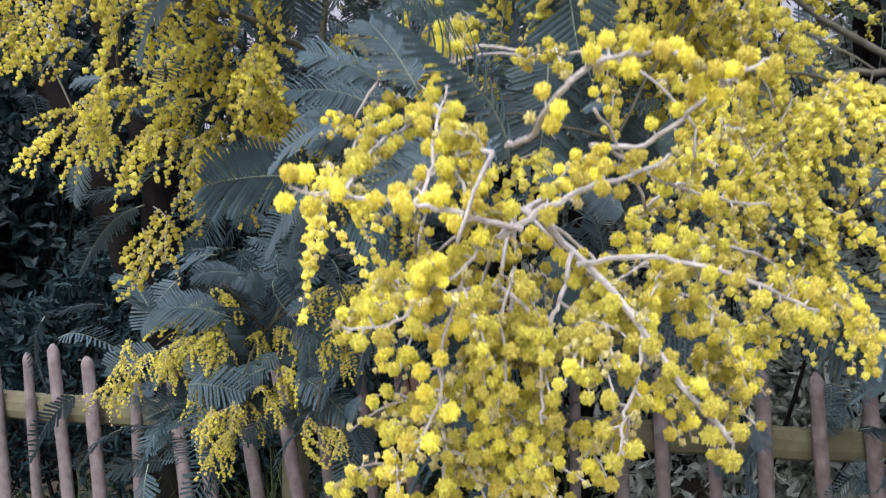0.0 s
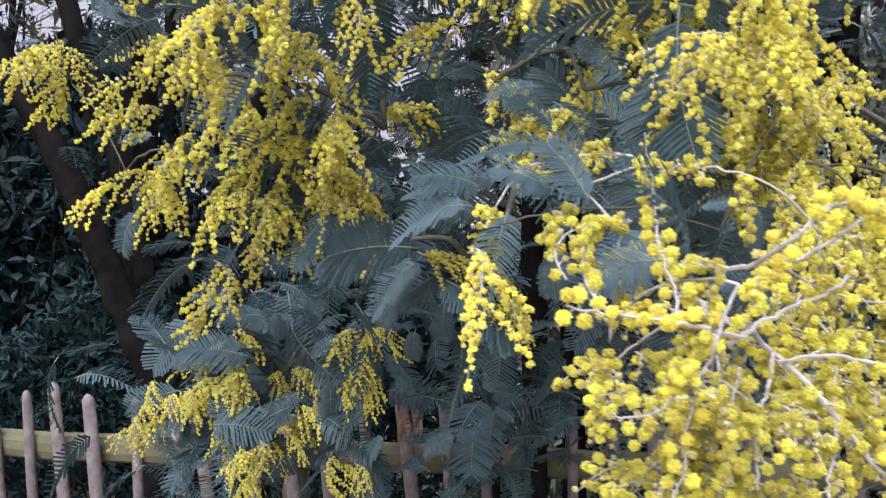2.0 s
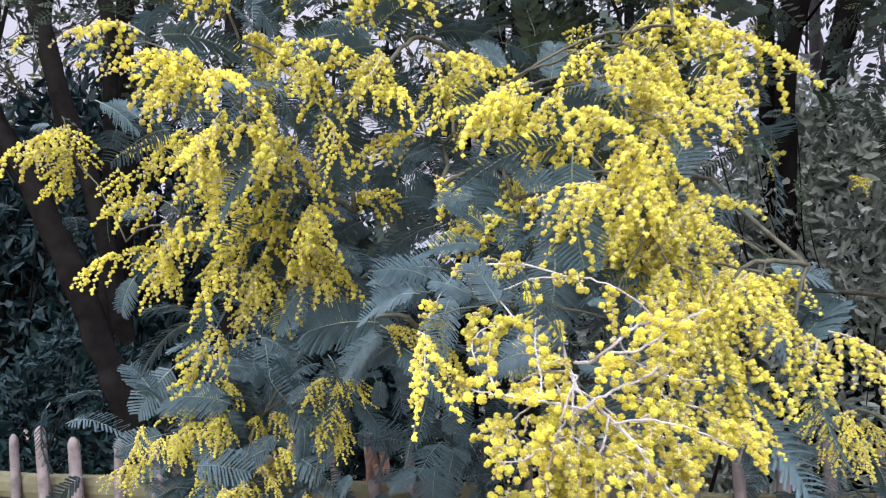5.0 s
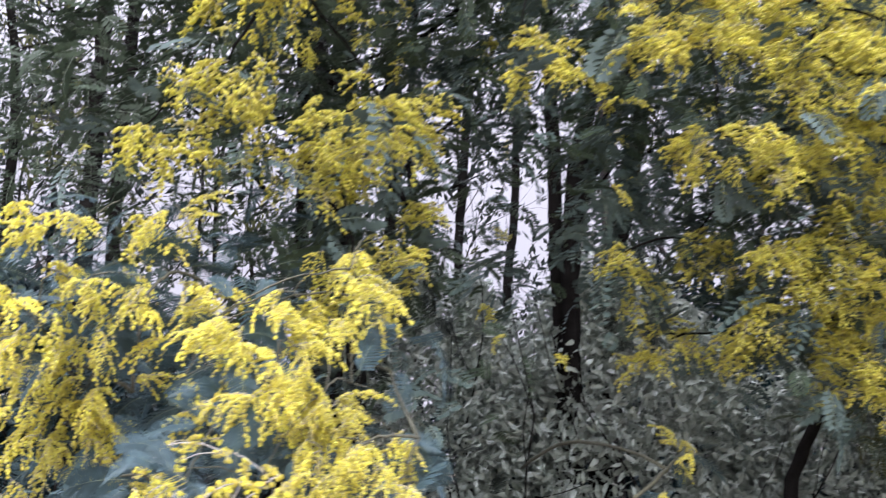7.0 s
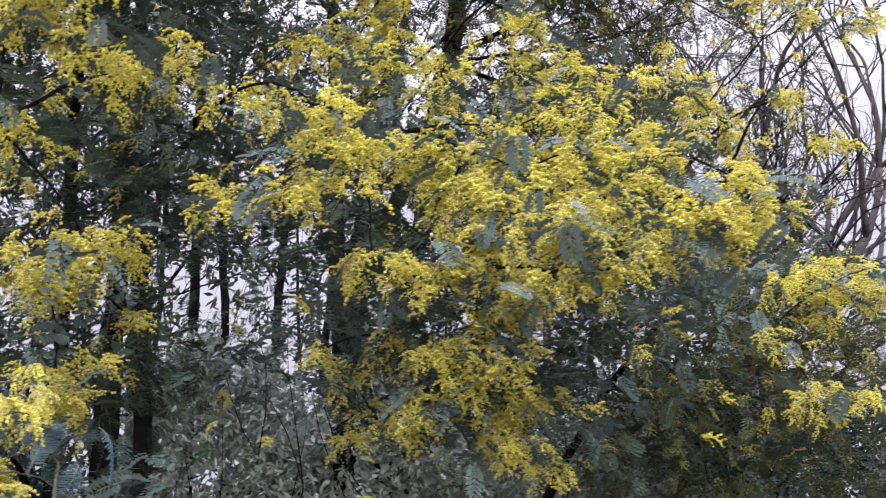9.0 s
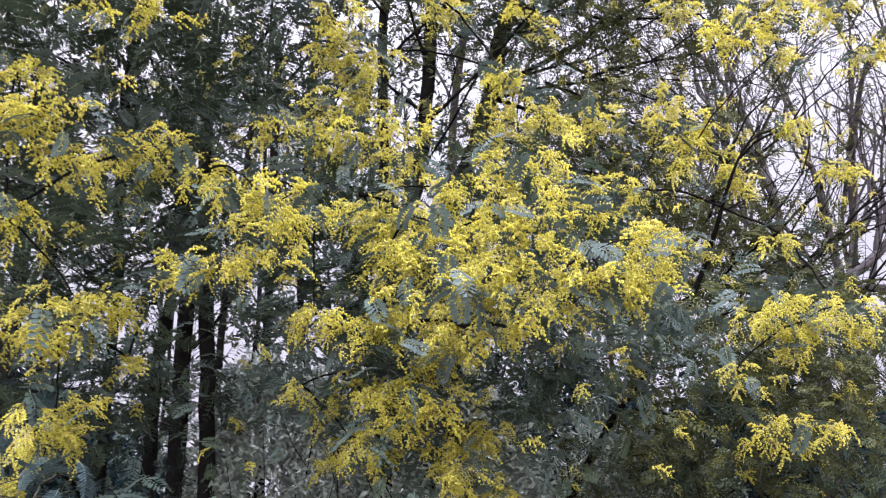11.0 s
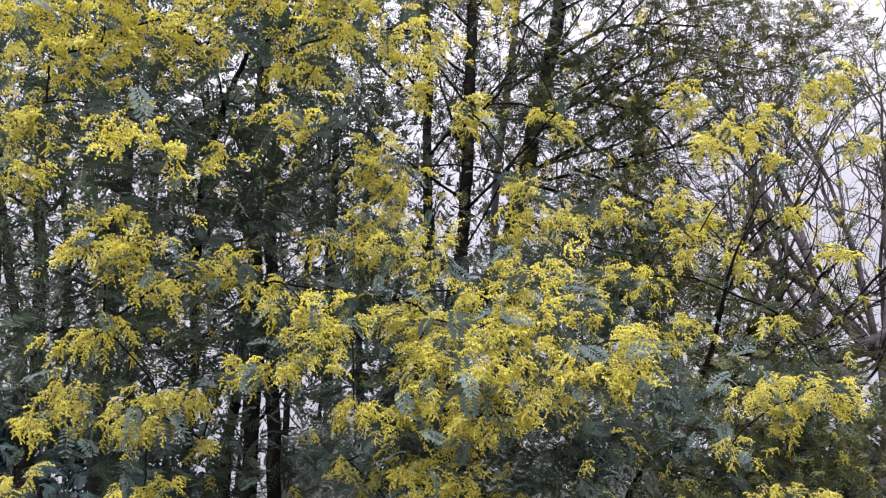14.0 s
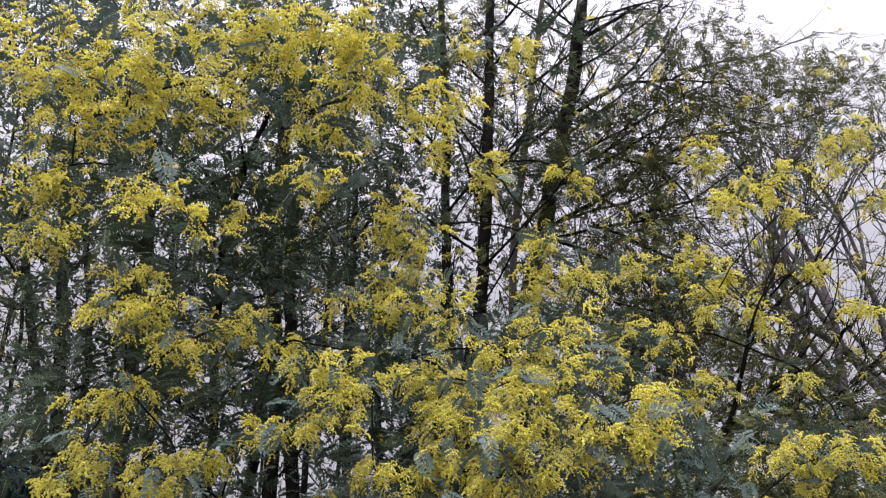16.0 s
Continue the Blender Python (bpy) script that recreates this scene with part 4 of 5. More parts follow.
foliage(tall_tree, [
    (3.662, 3.374, 5.459, 1.476, 1.153),
    (3.560, 3.647, 4.571, 1.456, 1.138),
    (4.347, 3.211, 5.755, 1.200, 0.738),
    (3.798, 3.645, 3.772, 1.309, 0.873),
    (3.970, 3.052, 6.181, 1.015, 0.600),
    (4.710, 3.084, 6.008, 0.738, 0.369),
], thick=1.15, mats=(OLIVE_LEAF, RACHIS), size=0.7, fine=True, bloom=16)
foliage(tall_tree, [
    (1.978, 1.826, 2.959, 0.938, 0.586),
    (2.529, 1.733, 3.068, 0.733, 0.762),
    (1.975, 1.791, 2.426, 0.898, 0.505),
    (2.670, 1.839, 2.384, 0.746, 0.574),
    (2.886, 1.673, 2.819, 0.574, 0.459),
    (1.567, 1.927, 3.101, 0.479, 0.718),
], thick=0.8, mats=(GREEN_LEAF, RACHIS), size=0.9, bloom=26)
foliage(tall_tree, [
    (3.544, 3.482, 5.145, 1.151, 0.974),
    (3.711, 3.622, 4.350, 1.309, 1.135),
    (3.499, 3.657, 3.671, 1.102, 0.848),
    (3.618, 3.308, 5.650, 1.151, 0.531),
    (3.025, 3.787, 4.063, 0.873, 0.873),
    (3.709, 2.985, 3.717, 0.773, 0.773),
], thick=1.15, mats=(OLIVE_LEAF, RACHIS), size=0.7, fine=True, bloom=16)
foliage(tall_tree, [
    (3.190, 2.945, 6.023, 0.808, 0.718),
    (2.756, 3.266, 5.321, 0.628, 0.718),
], thick=0.7, mats=(GREEN_LEAF, RACHIS), size=0.8)
left_tree = thing("mimosa_tree", "broad mimosa with a dark forked stem and dense yellow bloom", "tree")
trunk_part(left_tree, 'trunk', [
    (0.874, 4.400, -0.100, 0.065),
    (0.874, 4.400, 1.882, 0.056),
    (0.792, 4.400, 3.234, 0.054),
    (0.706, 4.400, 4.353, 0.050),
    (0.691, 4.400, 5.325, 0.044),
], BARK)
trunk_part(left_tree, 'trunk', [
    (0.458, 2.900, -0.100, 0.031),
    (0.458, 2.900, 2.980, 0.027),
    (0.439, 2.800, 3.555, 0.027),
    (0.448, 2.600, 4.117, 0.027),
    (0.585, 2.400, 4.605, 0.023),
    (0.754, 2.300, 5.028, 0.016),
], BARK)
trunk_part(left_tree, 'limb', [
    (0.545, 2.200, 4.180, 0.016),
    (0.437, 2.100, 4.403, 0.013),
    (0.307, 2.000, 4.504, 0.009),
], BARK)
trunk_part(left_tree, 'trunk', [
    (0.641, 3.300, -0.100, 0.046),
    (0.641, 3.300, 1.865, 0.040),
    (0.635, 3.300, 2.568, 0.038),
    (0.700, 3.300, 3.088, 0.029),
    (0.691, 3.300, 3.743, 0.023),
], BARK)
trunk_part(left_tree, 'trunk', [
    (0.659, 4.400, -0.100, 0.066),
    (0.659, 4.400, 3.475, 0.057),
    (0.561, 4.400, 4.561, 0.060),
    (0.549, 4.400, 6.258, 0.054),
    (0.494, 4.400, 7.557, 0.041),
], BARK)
trunk_part(left_tree, 'trunk', [
    (-1.766, 6.000, -0.100, 0.056),
    (-1.766, 6.000, 3.599, 0.049),
    (-2.008, 6.000, 4.393, 0.047),
    (-2.248, 6.000, 5.306, 0.045),
    (-2.531, 6.000, 6.428, 0.041),
], BARK)
trunk_part(left_tree, 'trunk', [
    (-1.749, 6.300, -0.100, 0.072),
    (-1.749, 6.300, 3.718, 0.063),
    (-1.980, 6.300, 5.366, 0.059),
    (-2.167, 6.300, 6.961, 0.049),
], BARK)
trunk_part(left_tree, 'trunk', [
    (-1.777, 7.000, -0.100, 0.047),
    (-1.777, 7.000, 4.177, 0.041),
    (-1.849, 7.000, 5.091, 0.038),
    (-2.078, 7.000, 6.214, 0.032),
], BARK)
bough(left_tree, (0.70, 3.27, 3.08), [
    (0.584, 1.593, 2.553, 0.325, 0.122),
    (0.480, 1.662, 2.457, 0.203, 0.162),
    (0.537, 1.540, 2.091, 0.266, 0.171),
    (0.508, 1.581, 1.997, 0.171, 0.152),
    (0.738, 1.824, 2.362, 0.108, 0.097),
    (0.484, 1.649, 1.818, 0.152, 0.114),
], thick=0.006, leaves=0.5, packed=2.0)
bough(left_tree, (0.70, 1.90, 4.30), [
    (0.161, 0.600, 4.200, 0.573, 0.339),
    (-0.046, 0.600, 4.071, 0.231, 0.205),
    (0.365, 0.700, 4.212, 0.294, 0.214),
    (0.613, 0.700, 4.110, 0.345, 0.199),
    (0.330, 0.750, 3.979, 0.291, 0.172),
    (0.127, 0.700, 3.883, 0.284, 0.155),
    (0.148, 0.700, 3.666, 0.190, 0.165),
    (-0.090, 0.800, 3.611, 0.231, 0.167),
    (-0.030, 0.850, 3.452, 0.230, 0.128),
    (0.616, 0.500, 3.466, 0.227, 0.179),
    (0.773, 0.500, 3.313, 0.153, 0.129),
    (0.767, 0.900, 4.081, 0.249, 0.152),
    (0.853, 0.800, 4.563, 0.396, 0.226),
    (0.975, 0.800, 4.415, 0.364, 0.252),
    (0.464, 0.800, 4.548, 0.338, 0.169),
], thick=0.008, leaves=0.6, packed=1.75)
bough(left_tree, (0.75, 2.30, 5.00), [
    (1.248, 0.800, 4.543, 0.369, 0.270),
    (1.491, 0.800, 4.450, 0.311, 0.282),
    (1.424, 0.900, 4.247, 0.339, 0.212),
    (1.697, 1.100, 4.348, 0.298, 0.223),
    (1.229, 0.850, 3.726, 0.200, 0.200),
    (1.116, 1.200, 4.271, 0.135, 0.165),
    (1.285, 1.000, 4.074, 0.170, 0.114),
    (1.573, 1.500, 3.876, 0.185, 0.216),
    (0.836, 1.200, 3.703, 0.114, 0.143),
    (1.925, 1.600, 4.669, 0.167, 0.167),
    (1.808, 1.600, 4.323, 0.147, 0.196),
], thick=0.008, leaves=0.6, packed=1.75)
bough(left_tree, (0.46, 2.80, 3.50), [
    (0.547, 1.000, 3.080, 0.335, 0.245),
    (0.424, 1.000, 3.146, 0.233, 0.155),
    (0.773, 1.600, 3.219, 0.311, 0.178),
    (0.388, 1.000, 3.326, 0.197, 0.118),
    (0.327, 1.300, 2.797, 0.227, 0.160),
    (0.193, 1.300, 2.544, 0.156, 0.156),
    (-0.009, 1.400, 2.405, 0.197, 0.118),
    (0.441, 1.400, 2.420, 0.317, 0.158),
    (0.585, 1.400, 2.525, 0.214, 0.134),
], thick=0.008, leaves=0.8, packed=FAR_PACK)
bough(left_tree, (0.70, 3.30, 3.10), [
    (1.225, 1.100, 2.930, 0.196, 0.183),
    (1.187, 1.000, 2.632, 0.124, 0.236),
    (1.341, 1.050, 2.721, 0.165, 0.229),
    (0.936, 1.300, 2.615, 0.172, 0.132),
    (1.495, 1.300, 2.934, 0.123, 0.165),
    (1.375, 1.500, 3.381, 0.118, 0.178),
    (1.522, 1.300, 2.449, 0.131, 0.131),
    (1.693, 1.300, 2.393, 0.157, 0.105),
    (1.054, 1.400, 3.071, 0.141, 0.113),
], thick=0.008, leaves=0.8, packed=FAR_PACK)
foliage(left_tree, [
    (-0.332, 1.900, 4.868, 0.839, 0.455),
    (0.178, 2.000, 4.741, 0.708, 0.425),
    (0.677, 2.000, 5.093, 0.728, 0.437),
    (-0.415, 1.900, 4.314, 0.571, 0.370),
    (0.113, 1.900, 4.328, 0.608, 0.338),
    (1.208, 2.200, 5.155, 0.682, 0.492),
], thick=0.8, mats=(GREEN_LEAF, RACHIS), size=0.8, fine=True)
foliage(left_tree, [
    (1.325, 3.400, 5.152, 0.672, 0.717),
    (1.175, 3.400, 4.468, 0.646, 0.517),
    (1.608, 3.400, 4.337, 0.558, 0.644),
    (0.934, 2.600, 5.407, 0.814, 0.610),
    (1.462, 2.800, 5.309, 0.668, 0.585),
    (0.592, 3.400, 4.272, 0.679, 0.467),
    (1.696, 3.000, 3.553, 0.504, 0.504),
], thick=0.75, mats=(GREEN_LEAF, RACHIS), size=0.8, fine=True, bloom=20)
foliage(left_tree, [
    (0.432, 1.800, 2.873, 0.715, 0.477),
    (0.844, 2.000, 2.922, 0.624, 0.468),
    (0.430, 1.700, 3.090, 0.476, 0.268),
    (0.543, 3.400, 4.363, 0.810, 0.469),
    (1.360, 2.200, 3.040, 0.492, 0.459),
    (1.372, 3.200, 3.860, 0.567, 0.567),
    (0.624, 1.800, 4.030, 0.653, 0.327),
    (0.999, 3.400, 4.559, 0.562, 0.562),
    (-0.022, 1.900, 2.770, 0.540, 0.360),
    (-0.225, 1.600, 3.747, 0.489, 0.275),
], thick=0.6, mats=(GREEN_LEAF, RACHIS), size=0.9, bloom=30)
foliage(left_tree, [
    (0.043, 1.000, 4.368, 0.747, 0.402),
    (0.421, 1.100, 4.343, 0.587, 0.323),
    (0.846, 1.200, 4.709, 0.681, 0.371),
    (1.335, 1.300, 4.721, 0.634, 0.444),
    (-0.056, 1.100, 3.901, 0.478, 0.309),
    (0.519, 0.900, 3.631, 0.398, 0.239),
    (0.538, 1.500, 4.163, 0.500, 0.344),
    (1.143, 1.600, 4.342, 0.422, 0.389),
], thick=0.45, mats=(GREEN_LEAF, RACHIS), size=0.8, bloom=24)
foliage(left_tree, [
    (0.579, 2.209, 3.386, 0.729, 0.729),
    (1.012, 2.101, 2.914, 0.711, 0.521),
    (0.548, 2.109, 2.375, 0.524, 0.436),
    (0.592, 2.047, 1.840, 0.514, 0.185),
    (1.335, 3.032, 2.440, 0.402, 0.287),
], thick=0.9)
foliage(left_tree, [
    (-0.189, 1.915, 5.050, 1.493, 0.711),
    (0.923, 2.023, 5.161, 1.398, 0.736),
    (0.292, 1.914, 5.502, 1.839, 0.294),
], thick=0.8)
foliage(left_tree, [
    (-0.079, 2.112, 4.334, 0.973, 0.843),
    (0.744, 2.118, 4.380, 0.991, 0.859),
    (0.042, 2.120, 3.312, 0.917, 0.794),
    (0.837, 2.097, 3.134, 0.917, 0.611),
    (0.186, 2.072, 2.451, 0.803, 0.574),
    (0.742, 2.153, 2.353, 0.410, 0.410),
], thick=0.65, mats=(GREEN_LEAF, RACHIS), size=0.9)
foliage(left_tree, [
    (0.090, 1.987, 4.070, 1.145, 0.842),
    (0.823, 2.247, 4.130, 0.924, 0.888),
    (0.625, 2.727, 3.535, 1.104, 0.920),
    (-0.408, 2.440, 3.578, 0.768, 0.768),
    (0.007, 2.289, 2.851, 0.811, 0.648),
], thick=0.8, mats=(GREEN_LEAF, RACHIS))
foliage(left_tree, [
    (0.848, 2.200, 2.484, 0.477, 0.420),
    (0.958, 2.200, 2.072, 0.493, 0.410),
    (0.668, 2.200, 2.071, 0.407, 0.380),
    (1.104, 2.600, 2.315, 0.394, 0.454),
], thick=0.3, mats=(GREEN_LEAF, RACHIS), size=0.9, bloom=12)
foliage(left_tree, [
    (-1.424, 4.000, 6.602, 2.136, 1.119),
    (-0.088, 4.000, 6.835, 2.178, 1.037),
    (1.170, 3.800, 6.553, 1.714, 1.311),
    (1.875, 3.800, 6.885, 1.235, 0.926),
    (-0.835, 3.800, 5.308, 1.684, 0.935),
    (0.287, 3.800, 5.178, 1.685, 1.030),
    (1.333, 3.600, 4.751, 1.169, 1.169),
    (-0.661, 3.400, 3.231, 1.027, 0.790),
    (0.038, 3.600, 3.974, 1.109, 0.939),
    (-2.144, 4.600, 6.869, 1.094, 1.751),
    (-1.757, 4.600, 5.248, 0.764, 0.815),
    (-1.379, 4.200, 3.409, 0.709, 0.797),
], thick=0.7, mats=(GREEN_LEAF, RACHIS), size=0.9, fine=True, bloom=6)
foliage(left_tree, [
    (0.720, 4.600, 2.650, 0.900, 0.550),
    (0.600, 5.200, 2.350, 1.100, 0.500),
], thick=0.8, mats=(GREEN_LEAF, RACHIS), size=0.9)
side_tree = thing("mimosa_tree", "leaning mimosa with olive leaves and few yellow sprays", "tree")
trunk_part(side_tree, 'trunk', [
    (3.000, 3.700, -0.100, 0.045),
    (3.050, 3.620, 1.500, 0.038),
    (3.180, 3.430, 1.880, 0.035),
    (3.400, 3.100, 2.370, 0.026),
    (3.670, 2.800, 2.750, 0.020),
    (3.790, 2.600, 3.100, 0.016),
    (3.760, 2.300, 3.300, 0.013),
    (3.780, 2.080, 3.560, 0.009),
    (3.900, 1.980, 3.760, 0.005),
], BARK)
trunk_part(side_tree, 'limb', [
    (4.239, 3.900, 3.393, 0.024),
    (4.596, 3.600, 3.285, 0.016),
    (4.959, 3.400, 3.411, 0.012),
], BARK)
trunk_part(side_tree, 'limb', [
    (4.760, 4.000, 1.738, 0.026),
    (5.138, 4.000, 2.285, 0.031),
    (5.624, 4.000, 2.451, 0.021),
    (6.359, 4.000, 2.855, 0.015),
], BARK)
bough(side_tree, (3.84, 3.14, 2.81), [
    (3.542, 1.838, 2.359, 0.118, 0.105),
    (3.755, 1.849, 2.099, 0.262, 0.144),
    (4.022, 1.579, 2.635, 0.157, 0.105),
    (3.944, 1.834, 2.617, 0.137, 0.110),
    (3.977, 1.766, 2.114, 0.157, 0.079),
], thick=0.006, leaves=0.6, packed=1.8)
bough(side_tree, (4.50, 3.80, 4.00), [
    (3.521, 1.520, 4.052, 0.192, 0.176),
    (3.757, 1.550, 4.127, 0.260, 0.146),
    (3.834, 1.600, 3.955, 0.146, 0.129),
    (4.434, 2.000, 4.615, 0.201, 0.255),
    (4.540, 2.000, 4.785, 0.148, 0.185),
    (4.634, 2.000, 4.295, 0.161, 0.179),
    (3.810, 2.600, 4.884, 0.161, 0.323),
    (3.566, 2.100, 3.613, 0.154, 0.206),
    (3.846, 2.300, 3.576, 0.142, 0.266),
    (3.552, 2.400, 4.053, 0.223, 0.186),
    (3.541, 2.200, 3.130, 0.185, 0.152),
    (4.351, 2.400, 3.948, 0.167, 0.148),
    (4.479, 2.300, 3.661, 0.197, 0.126),
], thick=0.008, leaves=0.6, packed=FAR_PACK)
bough(side_tree, (4.30, 3.90, 3.00), [
    (3.717, 1.800, 2.658, 0.258, 0.167),
    (3.950, 1.800, 2.659, 0.213, 0.152),
    (4.192, 1.900, 2.602, 0.186, 0.124),
    (3.843, 1.800, 2.481, 0.180, 0.120),
    (4.067, 2.200, 3.188, 0.153, 0.102),
    (3.628, 2.400, 3.895, 0.257, 0.147),
    (3.324, 2.400, 3.470, 0.214, 0.178),
    (3.204, 2.600, 4.006, 0.228, 0.190),
    (3.327, 2.200, 3.060, 0.201, 0.134),
    (3.038, 2.400, 3.503, 0.178, 0.142),
], thick=0.008, leaves=0.6, packed=FAR_PACK)
foliage(side_tree, [
    (3.627, 3.000, 2.874, 0.867, 0.528),
    (4.229, 3.200, 3.312, 0.722, 0.602),
    (4.286, 2.600, 2.806, 0.709, 0.497),
    (3.813, 3.600, 4.031, 0.880, 0.572),
], thick=0.8, mats=(OLIVE_LEAF, RACHIS), size=0.9, bloom=26)
foliage(side_tree, [
    (4.063, 2.923, 2.555, 1.414, 0.842),
    (4.504, 2.857, 1.948, 1.322, 0.727),
    (3.712, 3.230, 1.996, 1.010, 0.673),
    (4.789, 2.637, 2.649, 0.673, 0.505),
], thick=1.0, mats=(OLIVE_LEAF, RACHIS), bloom=10)
foliage(side_tree, [
    (3.824, 2.586, 2.485, 1.247, 0.717),
    (4.211, 2.397, 1.969, 1.047, 0.599),
    (3.499, 2.871, 1.966, 0.811, 0.561),
    (4.639, 2.460, 2.672, 0.648, 0.486),
    (4.487, 2.836, 3.041, 0.559, 0.349),
], thick=1.0, mats=(GREEN_LEAF, RACHIS), size=0.8, fine=True, bloom=14)
foliage(side_tree, [
    (4.768, 3.493, 5.290, 0.935, 0.748),
    (5.567, 3.699, 5.982, 0.998, 0.998),
    (5.076, 3.477, 6.057, 0.973, 0.584),
], thick=0.8, mats=(OLIVE_LEAF, RACHIS), size=0.7, fine=True, bloom=8)
foliage(side_tree, [
    (3.542, 2.174, 2.380, 0.686, 0.499),
    (4.052, 2.184, 2.512, 0.827, 0.509),
    (4.117, 2.092, 2.131, 0.794, 0.397),
    (3.331, 2.274, 2.144, 0.623, 0.374),
    (4.489, 2.261, 2.464, 0.454, 0.454),
    (3.890, 2.439, 2.752, 0.404, 0.303),
], thick=0.65, mats=(OLIVE_LEAF, RACHIS), size=0.75, fine=True, bloom=14)
foliage(side_tree, [
    (4.413, 3.140, 3.341, 0.878, 0.638),
    (4.433, 2.935, 2.794, 0.973, 0.599),
], thick=0.8, mats=(OLIVE_LEAF, RACHIS))
foliage(side_tree, [
    (5.255, 3.600, 5.911, 0.932, 0.736),
    (5.090, 3.400, 4.643, 0.851, 0.806),
    (4.526, 3.200, 3.908, 0.791, 0.583),
    (4.779, 3.000, 3.470, 0.593, 0.435),
    (4.341, 3.200, 4.400, 0.556, 0.599),
], thick=0.45, mats=(OLIVE_LEAF, RACHIS), size=0.8, fine=True, bloom=22)
dark_tree = thing("dark_tree", "leaning tree trunk behind the fence, coloured dark for the shade", "tree")
# these trunks look shaded mainly through the darkened bark colour
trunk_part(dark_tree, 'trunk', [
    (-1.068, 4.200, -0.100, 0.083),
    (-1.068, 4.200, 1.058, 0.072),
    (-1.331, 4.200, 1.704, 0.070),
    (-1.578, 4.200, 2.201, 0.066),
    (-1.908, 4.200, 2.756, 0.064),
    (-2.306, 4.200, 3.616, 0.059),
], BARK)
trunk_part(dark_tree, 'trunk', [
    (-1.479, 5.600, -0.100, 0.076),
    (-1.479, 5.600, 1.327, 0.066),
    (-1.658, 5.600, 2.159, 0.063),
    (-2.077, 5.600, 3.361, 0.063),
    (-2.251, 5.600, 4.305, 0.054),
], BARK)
slim_tree = thing("dark_tree", "slim dark trunks standing close together in the wood", "tree")
trunk_part(slim_tree, 'trunk', [
    (2.404, 4.600, -0.100, 0.082),
    (2.404, 4.600, 2.309, 0.071),
    (2.668, 4.600, 3.332, 0.071),
    (2.862, 4.600, 4.148, 0.060),
], BARK)
trunk_part(slim_tree, 'trunk', [
    (1.190, 5.400, -0.100, 0.042),
    (1.190, 5.400, 4.171, 0.037),
    (1.184, 5.400, 5.094, 0.036),
    (1.177, 5.400, 6.078, 0.031),
], BARK)
trunk_part(slim_tree, 'trunk', [
    (1.509, 6.000, -0.100, 0.040),
    (1.509, 6.000, 2.840, 0.035),
    (1.440, 6.000, 4.136, 0.033),
    (1.486, 6.000, 5.452, 0.029),
    (1.511, 6.000, 6.542, 0.025),
], BARK)
trunk_part(slim_tree, 'trunk', [
    (-0.897, 5.600, -0.100, 0.065),
    (-0.897, 5.600, 4.051, 0.057),
    (-0.892, 5.600, 4.985, 0.056),
    (-0.923, 5.600, 5.932, 0.046),
], BARK)
trunk_part(slim_tree, 'trunk', [
    (-0.810, 6.200, -0.100, 0.055),
    (-0.810, 6.200, 4.152, 0.048),
    (-0.785, 6.200, 5.323, 0.047),
    (-0.795, 6.200, 6.100, 0.038),
], BARK)
trunk_part(slim_tree, 'trunk', [
    (2.054, 7.000, -0.100, 0.047),
    (2.054, 7.000, 3.554, 0.041),
    (2.114, 7.000, 4.151, 0.042),
    (2.187, 7.000, 5.468, 0.036),
], BARK)
trunk_part(slim_tree, 'trunk', [
    (2.498, 7.000, -0.100, 0.047),
    (2.498, 7.000, 3.149, 0.041),
    (2.609, 7.000, 3.903, 0.038),
    (2.661, 7.000, 5.214, 0.032),
], BARK)
trunk_part(slim_tree, 'trunk', [
    (0.785, 5.800, -0.100, 0.035),
    (0.785, 5.800, 3.214, 0.031),
    (0.796, 5.800, 3.658, 0.031),
    (0.896, 5.800, 4.075, 0.029),
    (0.942, 5.800, 5.286, 0.026),
    (0.996, 5.800, 6.333, 0.022),
], BARK)
twigwork(tall_tree, [
    (3.03, 3.90, 4.98, 0.87, -0.36, 0.35, 1.10),
    (3.34, 3.90, 5.20, 0.59, -0.38, -0.71, 1.00),
    (3.54, 3.90, 5.31, 0.78, -0.31, 0.54, 1.00),
    (3.81, 3.90, 5.54, 0.50, -0.35, -0.79, 0.90),
    (4.08, 3.90, 5.71, 0.94, -0.35, -0.04, 0.80),
    (3.30, 3.90, 6.09, 0.54, -0.28, -0.80, 1.00),
    (3.57, 3.90, 6.34, 0.69, -0.35, 0.63, 0.90),
    (3.84, 3.90, 6.38, 0.69, -0.31, -0.66, 0.90),
    (4.10, 3.90, 6.42, 0.92, -0.37, 0.08, 0.80),
    (3.25, 3.90, 6.79, -0.86, -0.39, 0.33, 0.80),
    (2.37, 3.90, 5.44, 0.75, -0.40, 0.53, 0.70),
    (2.39, 3.90, 6.30, -0.85, -0.40, 0.34, 0.70),
    (2.03, 3.90, 5.44, -0.66, -0.40, 0.64, 0.70),
])
twigwork(tall_tree, [
    (2.31, 3.90, 4.65, -0.82, -0.43, 0.38, 0.80),
    (2.72, 3.90, 4.51, 0.84, -0.33, -0.44, 1.10),
    (3.50, 3.90, 4.83, 0.48, -0.34, -0.81, 0.90),
    (3.15, 3.90, 6.15, -0.92, -0.37, 0.17, 0.80),
    (2.45, 3.90, 6.86, 0.76, -0.46, 0.46, 0.70),
    (3.75, 3.90, 4.43, 0.78, -0.38, -0.50, 0.80),
])
